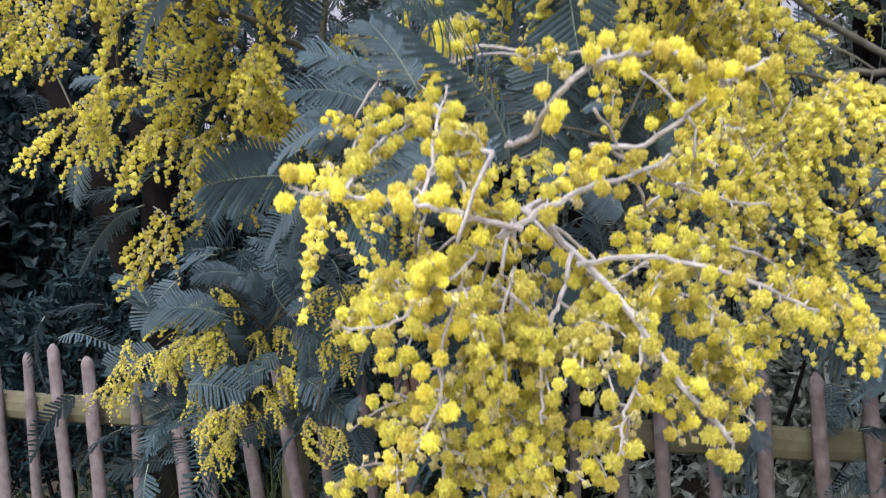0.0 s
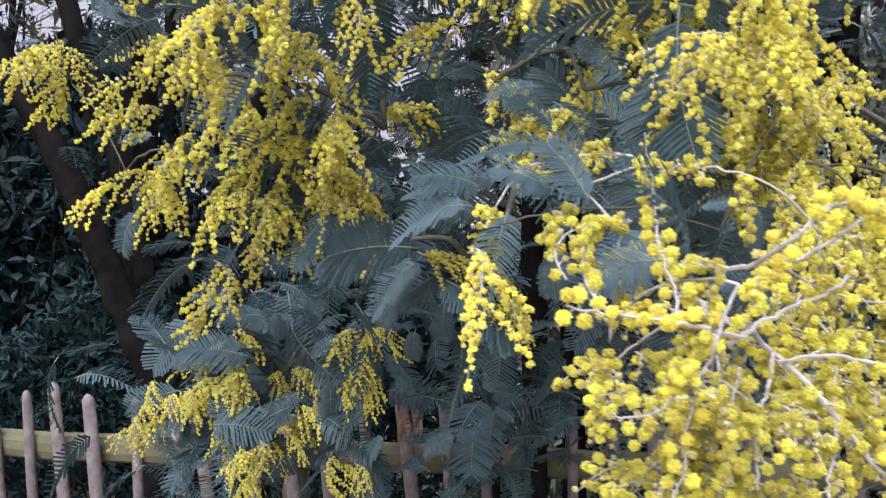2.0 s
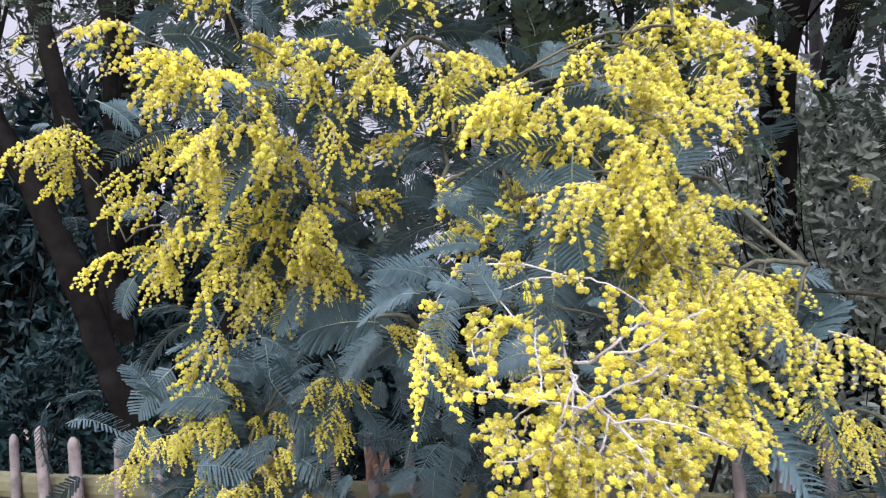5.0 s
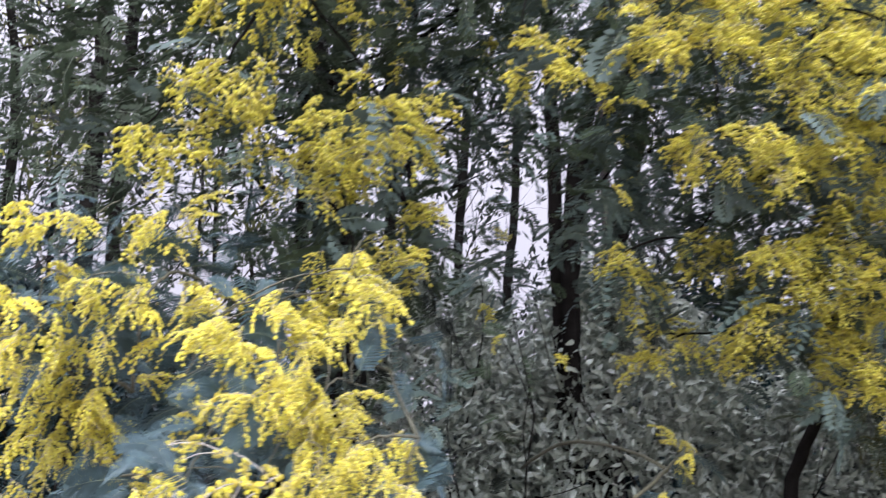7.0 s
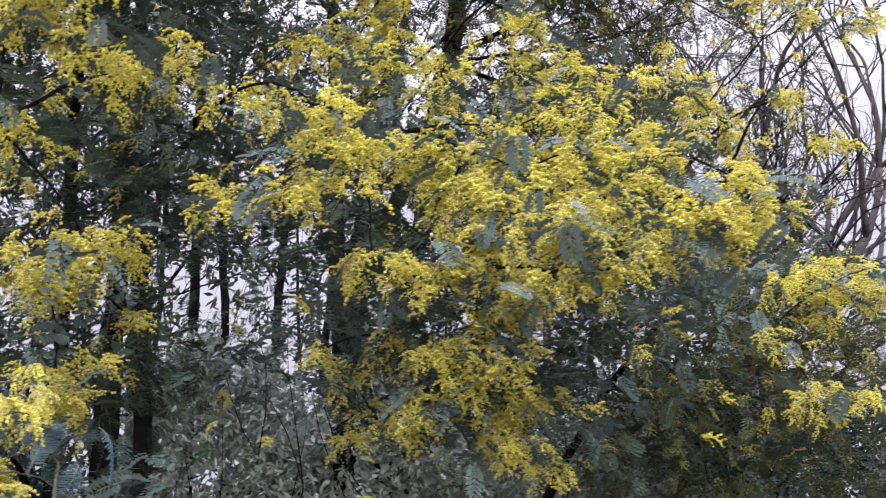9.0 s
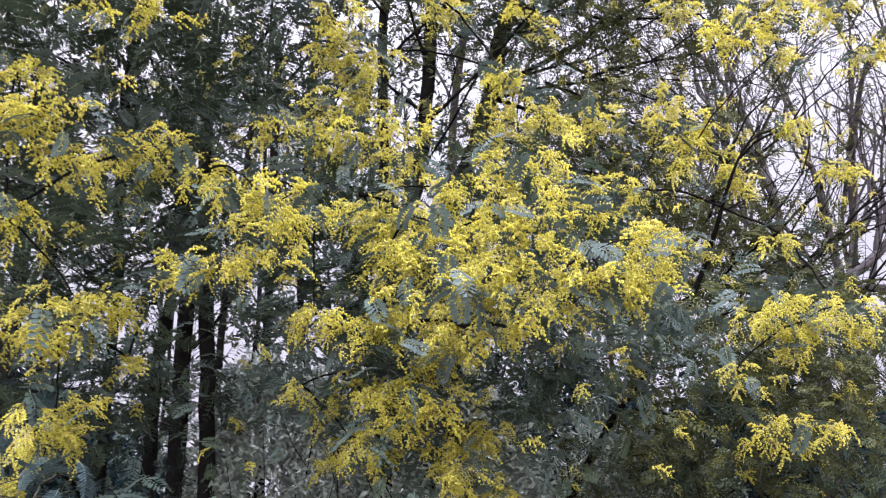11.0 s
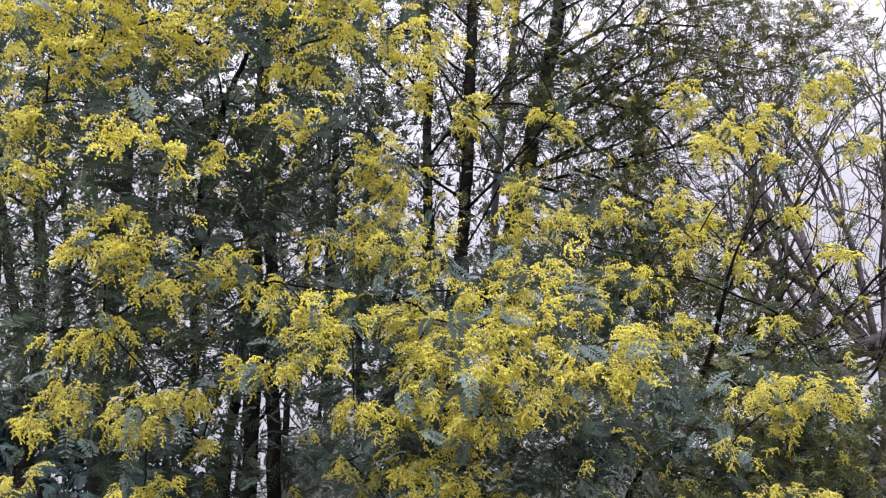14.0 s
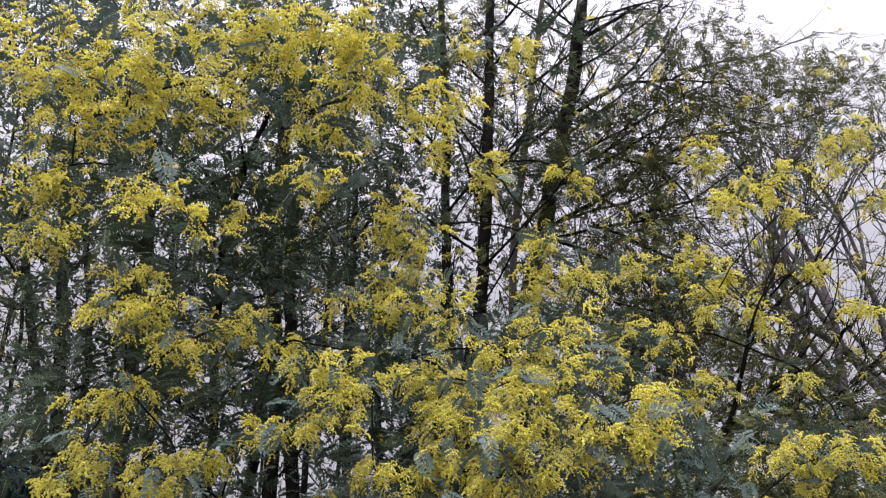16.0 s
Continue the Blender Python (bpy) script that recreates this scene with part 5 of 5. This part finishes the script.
twigwork(left_tree, [
    (0.45, 4.20, 6.19, 0.70, -0.34, 0.63, 0.80),
    (0.24, 4.20, 5.55, -0.81, -0.43, 0.39, 0.70),
    (0.12, 4.20, 4.79, -0.86, -0.50, 0.11, 0.70),
    (0.62, 4.20, 5.56, 0.82, -0.41, 0.41, 0.80),
    (0.57, 4.20, 4.74, 0.85, -0.44, 0.29, 0.80),
    (-1.23, 4.20, 4.97, 0.71, -0.42, 0.56, 0.80),
    (-1.34, 4.20, 4.20, -0.51, -0.46, 0.73, 0.70),
    (-1.17, 4.20, 4.56, -0.70, -0.52, 0.48, 0.70),
    (-0.27, 4.20, 5.70, -0.85, -0.47, 0.25, 0.70),
    (0.57, 4.20, 6.75, -0.87, -0.44, 0.21, 0.80),
    (0.60, 4.20, 4.38, -0.80, -0.41, -0.43, 0.80),
    (-1.27, 4.20, 5.51, 0.64, -0.38, 0.67, 0.70),
])
twigwork(side_tree, [
    (3.91, 4.00, 2.49, 0.89, -0.38, -0.26, 1.10),
    (3.75, 4.00, 2.22, 0.86, -0.39, -0.34, 1.20),
    (4.12, 4.00, 2.77, 0.90, -0.41, 0.16, 1.00),
    (5.14, 4.00, 2.28, 0.86, -0.42, -0.28, 1.00),
    (3.65, 4.00, 2.03, 0.92, -0.33, -0.21, 1.30),
    (4.38, 4.00, 3.02, 0.76, -0.36, 0.55, 0.90),
    (4.82, 4.00, 3.57, 0.69, -0.45, 0.57, 0.80),
    (4.67, 4.00, 3.38, 0.82, -0.45, -0.35, 0.90),
    (5.12, 4.00, 2.20, -0.93, -0.25, -0.28, 0.90),
    (5.62, 4.00, 2.45, 0.84, -0.39, 0.39, 0.90),
])
twigwork(left_tree, [
    (-0.81, 4.00, 3.93, 0.56, -0.47, 0.69, 0.90),
    (-0.87, 4.00, 3.49, 0.84, -0.46, 0.28, 0.90),
    (0.15, 4.00, 4.37, 0.79, -0.39, 0.47, 1.00),
    (0.65, 4.00, 4.54, -0.70, -0.41, 0.58, 0.90),
    (0.34, 4.00, 3.61, 0.79, -0.46, 0.42, 0.90),
    (0.30, 4.00, 3.09, -0.80, -0.46, 0.39, 0.90),
    (0.76, 4.00, 2.85, 0.67, -0.41, 0.62, 0.90),
    (1.26, 4.00, 4.80, 0.62, -0.42, 0.66, 0.90),
    (1.42, 4.00, 5.48, -0.72, -0.47, 0.51, 0.80),
    (0.98, 4.00, 5.04, 0.75, -0.42, 0.52, 0.80),
    (0.03, 4.00, 3.34, 0.79, -0.46, 0.42, 0.80),
    (-0.30, 4.00, 3.77, -0.75, -0.52, 0.42, 0.80),
    (1.29, 4.00, 3.95, 0.82, -0.48, 0.30, 0.80),
])
twigwork(tall_tree, [
    (2.03, 3.70, 4.94, 0.61, -0.44, 0.66, 0.80),
    (2.03, 3.70, 5.44, -0.68, -0.43, 0.59, 0.80),
    (2.32, 3.70, 4.47, 0.60, -0.44, 0.67, 0.80),
    (2.32, 3.70, 4.95, -0.68, -0.43, 0.59, 0.80),
    (2.46, 3.70, 5.36, 0.68, -0.40, 0.62, 0.80),
    (2.76, 3.70, 4.68, 0.88, -0.40, 0.24, 1.10),
    (2.91, 3.70, 5.18, 0.88, -0.34, 0.32, 1.10),
    (3.07, 3.70, 5.71, 0.86, -0.37, 0.34, 1.00),
    (3.02, 3.70, 5.44, 0.94, -0.33, 0.09, 1.20),
    (3.24, 3.70, 5.35, 0.89, -0.39, 0.23, 1.00),
    (3.48, 3.70, 5.47, 0.71, -0.34, -0.62, 1.00),
    (3.22, 3.70, 4.85, 0.78, -0.37, -0.51, 1.00),
    (3.50, 3.70, 4.91, 0.90, -0.42, 0.11, 1.00),
])
twigwork(tall_tree, [
    (2.42, 3.80, 6.42, 0.69, -0.35, 0.63, 0.80),
    (2.41, 3.80, 5.72, -0.79, -0.39, 0.47, 0.80),
    (2.78, 3.80, 6.25, 0.69, -0.36, 0.63, 0.90),
    (2.91, 3.80, 6.80, 0.62, -0.38, 0.68, 0.80),
    (2.60, 3.80, 5.24, -0.67, -0.40, 0.63, 0.80),
    (3.20, 3.80, 6.44, 0.88, -0.34, 0.34, 1.00),
    (3.28, 3.80, 6.94, 0.91, -0.35, 0.21, 0.90),
    (3.33, 3.80, 6.82, -0.89, -0.35, 0.29, 0.80),
    (2.71, 3.80, 5.62, 0.79, -0.36, 0.49, 0.90),
    (2.03, 3.80, 6.40, -0.67, -0.39, 0.63, 0.70),
])
twigwork(side_tree, [
    (3.87, 3.70, 2.75, 0.63, -0.43, 0.64, 1.10),
    (4.08, 3.70, 3.17, 0.78, -0.45, 0.43, 1.10),
    (4.26, 3.70, 3.61, 0.64, -0.42, 0.64, 1.00),
    (4.38, 3.70, 3.93, 0.65, -0.42, 0.64, 1.00),
    (4.33, 3.70, 3.01, 0.88, -0.39, 0.27, 1.10),
    (4.61, 3.70, 3.18, 0.82, -0.41, 0.39, 1.00),
    (3.72, 3.70, 2.43, 0.89, -0.41, 0.18, 1.20),
    (4.90, 3.70, 3.36, 0.79, -0.38, 0.48, 1.00),
    (5.15, 3.70, 3.54, 0.74, -0.42, 0.53, 1.00),
    (5.30, 3.70, 3.02, 0.66, -0.47, 0.58, 0.90),
])


# ---------------------------------------------------------------- woodland behind
def wood_tree(height, lean, leafy, leaf_mat, tuft, seed_way, bare_from=0.3, limbs=9, pale=False):
    """A slender tree: trunk, limbs with twigs, and a crown of many small leaves."""
    tree = thing("woodland_tree", "slender tree with shade-darkened bark and thin small-leaved crown", "tree", group="woodland trees")
    top = np.array((lean[0], lean[1], height))
    line = curve((0, 0, -0.1), top, 0, 9, 0.05)
    r = height * 0.0036
    build = Build()
    build.tube(line, np.linspace(r, r * 0.25, 9), 0, 8)
    wood = PALE_TWIG if pale else BARK
    part("trunk", build.mesh("trunk", (wood,)), tree)
    limb, ends = Build(), []
    for k in range(limbs):
        s = bare_from + (1 - bare_from) * k / limbs
        at = line[0] + (top - line[0]) * s
        a = k * 2.4 + seed_way
        twigs(limb, at, (math.cos(a), math.sin(a), rng.uniform(0.1, 0.9)), height * (0.24 - 0.12 * s), r * 0.4 * (1.1 - s), 2, 0.55, 0.15, 3, ends)
    tagged(part("branchwork", limb.mesh("branchwork", (wood if pale else TWIG,)), tree), kind="stuff")
    if leafy:
        crown = Build()
        for at, way in ends:
            if rng.random() < leafy:
                for _ in range(3):
                    needle_tuft(crown, at + rng.normal(0, 0.2, 3), way, tuft, 6)
        tagged(part("crown", crown.mesh("crown", (leaf_mat,)), tree), kind="stuff")
    return tree


kinds = [wood_tree(7.5, (0.5, 0.2), 0.62, SHADED_LEAF, 0.13, 0.3, 0.15, 12), wood_tree(8.5, (-0.4, 0.3), 0.56, SHADED_LEAF, 0.13, 1.7, 0.2, 11),
         wood_tree(7.0, (0.9, -0.2), 0.56, OLIVE_LEAF, 0.1, 2.9, 0.25, 11), wood_tree(8.0, (0.2, -0.3), 0.46, SHADED_LEAF, 0.13, 4.1, 0.3, 9)]
spots = []
for row, (y, step, x0, x1) in enumerate(((6.6, 2.2, -6.5, -1.5), (8.6, 2.6, -8.5, 7.0), (10.8, 2.2, -11, 8.5), (14, 2.2, -14, 12))):
    x = x0
    while x < x1:
        spots.append((x + rng.uniform(-0.4, 0.4), y + rng.uniform(-0.7, 0.7), row))
        x += step * rng.uniform(0.75, 1.25)
for i, (x, y, row) in enumerate(spots):
    m = pose(x, y, 0, 0, 0, rng.uniform(0, 360)) @ Matrix.Scale(rng.uniform(1.15, 1.45) if x < 3 else rng.uniform(0.75, 0.95) if x < 4.2 else rng.uniform(0.4, 0.55), 4)
    k = i % 4
    if i < 4:
        kinds[i].matrix_basis = m
    else:
        ob = copy_thing(kinds[k], m)
        ob.scale = (m.to_scale())

# ---------------------------------------------------------------- bare tree
def crooked(build, start, way, length, radius, depth, spread, lift):
    """A winding limb that forks again and again into fine twigs."""
    way, steps = unit(way), 8
    p, bend = [np.asarray(start, float)], rng.normal(0, 0.07, 3)
    for k in range(steps - 1):
        bend = bend * 0.6 + rng.normal(0, 0.09, 3)
        way = unit(way + bend + np.array([0, 0, lift * 0.2]))
        p.append(p[-1] + way * length / (steps - 1))
    build.tube(p, np.linspace(radius, radius * 0.5, steps), 0, 6 if radius > 0.02 else 4 if radius > 0.008 else 3)
    if depth == 0:
        return
    for k in (3, 5, 7) if depth > 1 else (4, 7):
        turn = unit(way + rng.normal(0, spread, 3) + np.array([0, 0, lift]))
        crooked(build, p[k], turn, length * rng.uniform(0.5, 0.75), max(0.0022, radius * rng.uniform(0.5, 0.62)), depth - 1, spread, lift)


def bare_tree(at, height, way, label, seed_r, depth=4, radius=0.09, ways=None):
    """A leafless tree that forks into crooked limbs; ways: the way that each limb sets out, where they are not spread evenly round."""
    tree = thing("bare_tree", label, "tree", at)
    build = Build()
    line = curve((0, 0, -0.1), np.array(way) * height * 0.4, 0, 6, 0.03)
    build.tube(line, np.linspace(radius, radius * 0.7, 6), 0, 8)
    part("trunk", build.mesh("trunk", (PALE_TWIG,)), tree)
    for k in range(6):
        limb = Build()
        a = k * 2.4 + seed_r
        set_out = ways[k] if ways else (math.cos(a) * 0.6 + way[0] * 0.6, math.sin(a) * 0.4, 0.75)
        crooked(limb, line[-1 - k % 3], set_out, height * 0.27, radius * 0.55, depth, 0.36, 0.3 if ways else 0.22)
        part("limb", limb.mesh("limb", (PALE_TWIG,)), tree)
    return tree


bare_tree((6.2, 5.6, 0), 9.4, (0.02, 0, 1), "bare grey-barked tree with dense fine twigs", 0.4, radius=0.11,
          ways=[(0.95, 0.1, 0.4), (0.7, -0.2, 0.65), (0.1, 0.0, 1.0), (0.85, 0.3, 0.3), (-0.2, 0.1, 0.95), (0.4, -0.1, 0.85)])
bare_tree((7.9, 7.2, 0), 10.0, (-0.05, 0, 1), "bare grey tree with spreading twigs against the sky", 1.9, radius=0.1)
bare_tree((5.4, 8.4, 0), 10.5, (0.05, 0, 1), "slender bare tree with upright grey twigs", 3.0, radius=0.07)


# ---------------------------------------------------------------- shrubs
def shrub(name, label, at, size, leaf_mat, count, long, wide, stems=9, group="", singles=0, hang=-0.5, plain=False):
    """A leafy shrub: stems from the ground and oval leaves gathered on its twigs, densest near its surface."""
    bush = thing(name, label, "bush", at, group)
    wood, ends = Build(), []
    for k in range(stems):
        a = k * 2.4
        base = np.array((math.cos(a) * size[0] * 0.25, math.sin(a) * size[1] * 0.25, -0.05))
        twigs(wood, base, (math.cos(a) * 0.5, math.sin(a) * 0.5, 1), size[2] * 0.6, 0.014, 2, 0.5, 0.25, 3)
    part("stem", wood.mesh("stem", (BARK,)), bush)
    leaves, loose = Build(), 0
    tries = 0
    shapes = []
    if singles:
        for _ in range(5):
            one = Build()
            small_leaf(one, (0, 0, 0), (1, 0, 0), long, wide)
            shapes.append(one.mesh("leaf", (leaf_mat,)))
    clusters = count // 7
    for _ in range(clusters):
        a, q = rng.uniform(3.14, 6.283) if rng.random() < 0.6 else rng.uniform(0, 6.283), rng.uniform(0.1, 1) ** 0.8
        lump = 1 + 0.22 * noise.noise(Vector((math.cos(a) * 2 + at[0], math.sin(a) * 2, q * 2.5)))
        r = rng.uniform(0.55, 1.0) ** 0.5 * lump
        c = np.array((math.cos(a) * r * size[0] * 0.5 * math.sqrt(max(0.06, 1 - q * q)),
                      math.sin(a) * r * size[1] * 0.5 * math.sqrt(max(0.06, 1 - q * q)), max(0.02, q * size[2] * lump)))
        out = unit((c[0] / size[0], c[1] / size[1], 0.4))
        for k in range(7):
            w = unit(out * 0.6 + rng.normal(0, 0.6, 3) + np.array([0, 0, hang]))
            p = c + rng.normal(0, long * 0.7, 3)
            if loose < singles and c[1] < -0.15 * size[1]:
                part("leaf", shapes[rng.integers(5)], bush, m=placed(p, facing(w, spin=rng.normal(0, 0.8)), rng.uniform(0.8, 1.25)))
                loose += 1
            else:
                small_leaf(leaves, p, w, long * rng.uniform(0.75, 1.3), wide * rng.uniform(0.8, 1.2), plain=plain)
    tagged(part("leafage", leaves.mesh("leafage", (leaf_mat,)), bush), kind="stuff")
    return bush


shrub("bush", "dense bush of drooping grey-green oval leaves behind the fence", (2.5, 4.6, 0), (2.4, 1.7, 2.75), BUSH_LEAF, 17000, 0.080, 0.029, 5, singles=280)
shrub("bush", "grey-green bush of drooping oval leaves beside a dark trunk", (3.9, 4.3, 0), (2.3, 1.7, 2.2), BUSH_LEAF, 15000, 0.08, 0.03, 5, plain=True)
shrub("bush", "low grey-leaved bush close behind the fence", (1.4, 4.8, 0), (2.0, 1.5, 2.6), BUSH_LEAF, 15000, 0.08, 0.029, 5, plain=True)
# dark backdrop of shrubs; their near-black leaf colour carries the canopy's shade
low = shrub("undergrowth_shrub", "blue-green evergreen shrub, its leaves coloured dark for the shade", (-1.6, 5.0, 0), (2.2, 1.6, 1.35), UNDER_LEAF, 6500, 0.07, 0.028, 8, "undergrowth shrubs", hang=-0.2, plain=True)
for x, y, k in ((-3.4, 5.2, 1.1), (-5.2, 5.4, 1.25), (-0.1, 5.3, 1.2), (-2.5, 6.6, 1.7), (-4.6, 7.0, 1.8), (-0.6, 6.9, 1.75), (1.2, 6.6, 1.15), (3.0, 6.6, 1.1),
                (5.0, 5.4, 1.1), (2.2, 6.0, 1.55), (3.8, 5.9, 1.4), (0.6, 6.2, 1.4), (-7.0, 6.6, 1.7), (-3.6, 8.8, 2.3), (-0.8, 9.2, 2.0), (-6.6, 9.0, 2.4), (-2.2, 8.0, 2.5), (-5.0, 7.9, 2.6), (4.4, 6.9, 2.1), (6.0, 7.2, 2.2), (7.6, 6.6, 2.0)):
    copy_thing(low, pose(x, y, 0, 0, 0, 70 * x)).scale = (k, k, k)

# ---------------------------------------------------------------- fence
FENCE_A, FENCE_B = np.array((-2.9, 3.67)), np.array((4.6, 2.17))
run = unit(FENCE_B - FENCE_A)
angle = math.degrees(math.atan2(run[1], run[0]))
fence = thing("fence", "weathered split-wood picket fence with greenish rails", "fence", (FENCE_A[0], FENCE_A[1], 0))
fence.rotation_euler = (0, 0, radians(angle))


def picket_mesh(k):
    """A split picket: half-round, bowed a little, with a worn round top."""
    bm = bmesh.new()
    rows, w, tall = 7, 0.042 * rng.uniform(0.8, 1.2), 1.2 + rng.uniform(-0.03, 0.03)
    rings = []
    bow = rng.normal(0, 0.008, 2)
    for i in range(rows + 2):
        s = min(1, i / (rows - 1))
        z = tall * s if i < rows else tall + 0.011 * (i - rows + 1)
        slim = 1 if i < rows - 1 else (0.92, 0.66, 0.25)[i - rows + 1]
        off = bow[0] * math.sin(s * 3.1) + rng.normal(0, 0.0012)
        ring = []
        for a in range(8):
            c, q = math.cos(a * math.pi / 4 + 0.39), math.sin(a * math.pi / 4 + 0.39)
            ring.append(bm.verts.new((off + c * w * 0.5 * slim, q * (0.016 if q > 0 else 0.022) * slim, z)))
        rings.append(ring)
    for r0, r1 in zip(rings, rings[1:]):
        for a in range(8):
            bm.faces.new((r0[a], r0[(a + 1) % 8], r1[(a + 1) % 8], r1[a]))
    bm.faces.new(rings[-1])
    bm.faces.new(rings[0][::-1])
    me = bpy.data.meshes.new("picket")
    bm.to_mesh(me)
    bm.free()
    me.materials.append(PALE_WOOD)
    for p in me.polygons:
        p.use_smooth = True
    return me


pickets = [picket_mesh(k) for k in range(6)]
length = float(np.linalg.norm(FENCE_B - FENCE_A))
spots_along = [0.07 + 0.1445 * k for k in range(11)] + [1.65, 1.772, 1.903, 2.058, 2.175, 2.285, 2.444] + [2.58 + 0.1385 * k for k in range(8)] + [3.67, 3.80, 3.95, 4.09, 4.242, 4.384] + [4.54 + 0.15 * k for k in range(20)]
for u in spots_along:
    lean = rng.normal(-7.2, 1.6) if u < 3.2 else rng.normal(-2.2, 1.2)
    part("picket", pickets[rng.integers(6)], fence, m=pose(u - 1.2 * math.tan(radians(lean)), -0.052, -0.02 + rng.uniform(-0.02, 0.015), rng.normal(0, 0.8), lean, 0))
for z in (0.98, 0.32):
    bm = bmesh.new()
    cuts = 40
    rings = []
    for i in range(cuts + 1):
        u = length * i / cuts
        wave = 0.006 * math.sin(i * 0.7 + z * 9) + 0.004 * math.sin(i * 1.9)
        ring = []
        for a in range(10):
            c, q = math.cos(a * math.pi / 5), math.sin(a * math.pi / 5)
            ring.append(bm.verts.new((u, max(-0.028, q * 0.03) + 0.0, z + wave + c * 0.05)))
        rings.append(ring)
    for r0, r1 in zip(rings, rings[1:]):
        for a in range(10):
            bm.faces.new((r0[a], r1[a], r1[(a + 1) % 10], r0[(a + 1) % 10]))
    bm.faces.new(rings[0])
    bm.faces.new(rings[-1][::-1])
    me = bpy.data.meshes.new("rail")
    bm.to_mesh(me)
    bm.free()
    me.materials.append(RAIL_WOOD)
    part("rail", me, fence, "greenish half-round rail")
for u in (0.4, 2.6, 4.8, 6.9):
    b = Build()
    b.tube([(u, 0.08, -0.1), (u, 0.08, 0.6), (u, 0.08, 1.1)], [0.05, 0.048, 0.045], 0, 10)
    part("post", b.mesh("post", (RAIL_WOOD,)), fence)

# ---------------------------------------------------------------- small growth at the fence
rng = np.random.default_rng(21)
dry = thing("dry_leaf", "bunch of curled dry brown leaves hanging at the fence", "leaf", (0.05, 3.005, 1.21))
stalk = Build()
stalk.tube([(0, 0, 0.02), (0.004, -0.004, -0.02), (0.0, -0.006, -0.06)], [0.003, 0.0025, 0.002], 0, 5)
part("stalk", stalk.mesh("stalk", (TWIG,)), dry)
for k in range(5):
    one = Build()
    w = unit((rng.normal(0, 0.3), rng.normal(-0.1, 0.15), -1))
    at = np.array((rng.normal(0, 0.008), -0.01 + rng.normal(0, 0.006), -0.015 - 0.012 * k))
    small_leaf(one, at, w, rng.uniform(0.11, 0.17), rng.uniform(0.028, 0.04), fold=0.55)
    part("leaf", one.mesh("leaf", (DEAD_LEAF,)), dry)
blades = Build()
for _ in range(2600):
    u = rng.uniform(0, 7.4)
    at = np.array((FENCE_A[0] + run[0] * u, FENCE_A[1] + run[1] * u, 0.0)) + np.array((-run[1], run[0], 0)) * rng.uniform(0.16, 0.75)
    tall = rng.uniform(0.35, 1.05) * (0.7 + 0.5 * noise.noise(Vector((u * 1.3, 3.1, 0))))
    lean = rng.normal(0, 0.22, 2)
    side = unit((rng.normal(), rng.normal(), 0)) * rng.uniform(0.004, 0.008)
    mid, tip = at + np.array((lean[0] * tall * 0.4, lean[1] * tall * 0.4, tall * 0.6)), at + np.array((lean[0] * tall * 1.3, lean[1] * tall * 1.3, tall))
    blades.add([at - side, at + side, mid + side, mid - side, tip], [(0, 1, 2, 3), (3, 2, 4)])
tagged(new("grass", blades.mesh("grass", (GRASS,))), "long green grass growing behind the fence", "grass", kind="stuff")

# ---------------------------------------------------------------- ground and distance
bm = bmesh.new()
bmesh.ops.create_grid(bm, x_segments=90, y_segments=90, size=1)
for v in bm.verts:
    r = v.co.length
    v.co *= 6 + 900 * max(0, r - 0.12) ** 2.2
    v.co.z = 0.05 * noise.noise(v.co * 0.9) if v.co.length < 30 else -0.02
me = bpy.data.meshes.new("ground")
bm.to_mesh(me)
bm.free()
me.materials.append(SOIL)
tagged(new("ground", me), "dark leaf-littered soil under the trees", "ground", kind="structure")
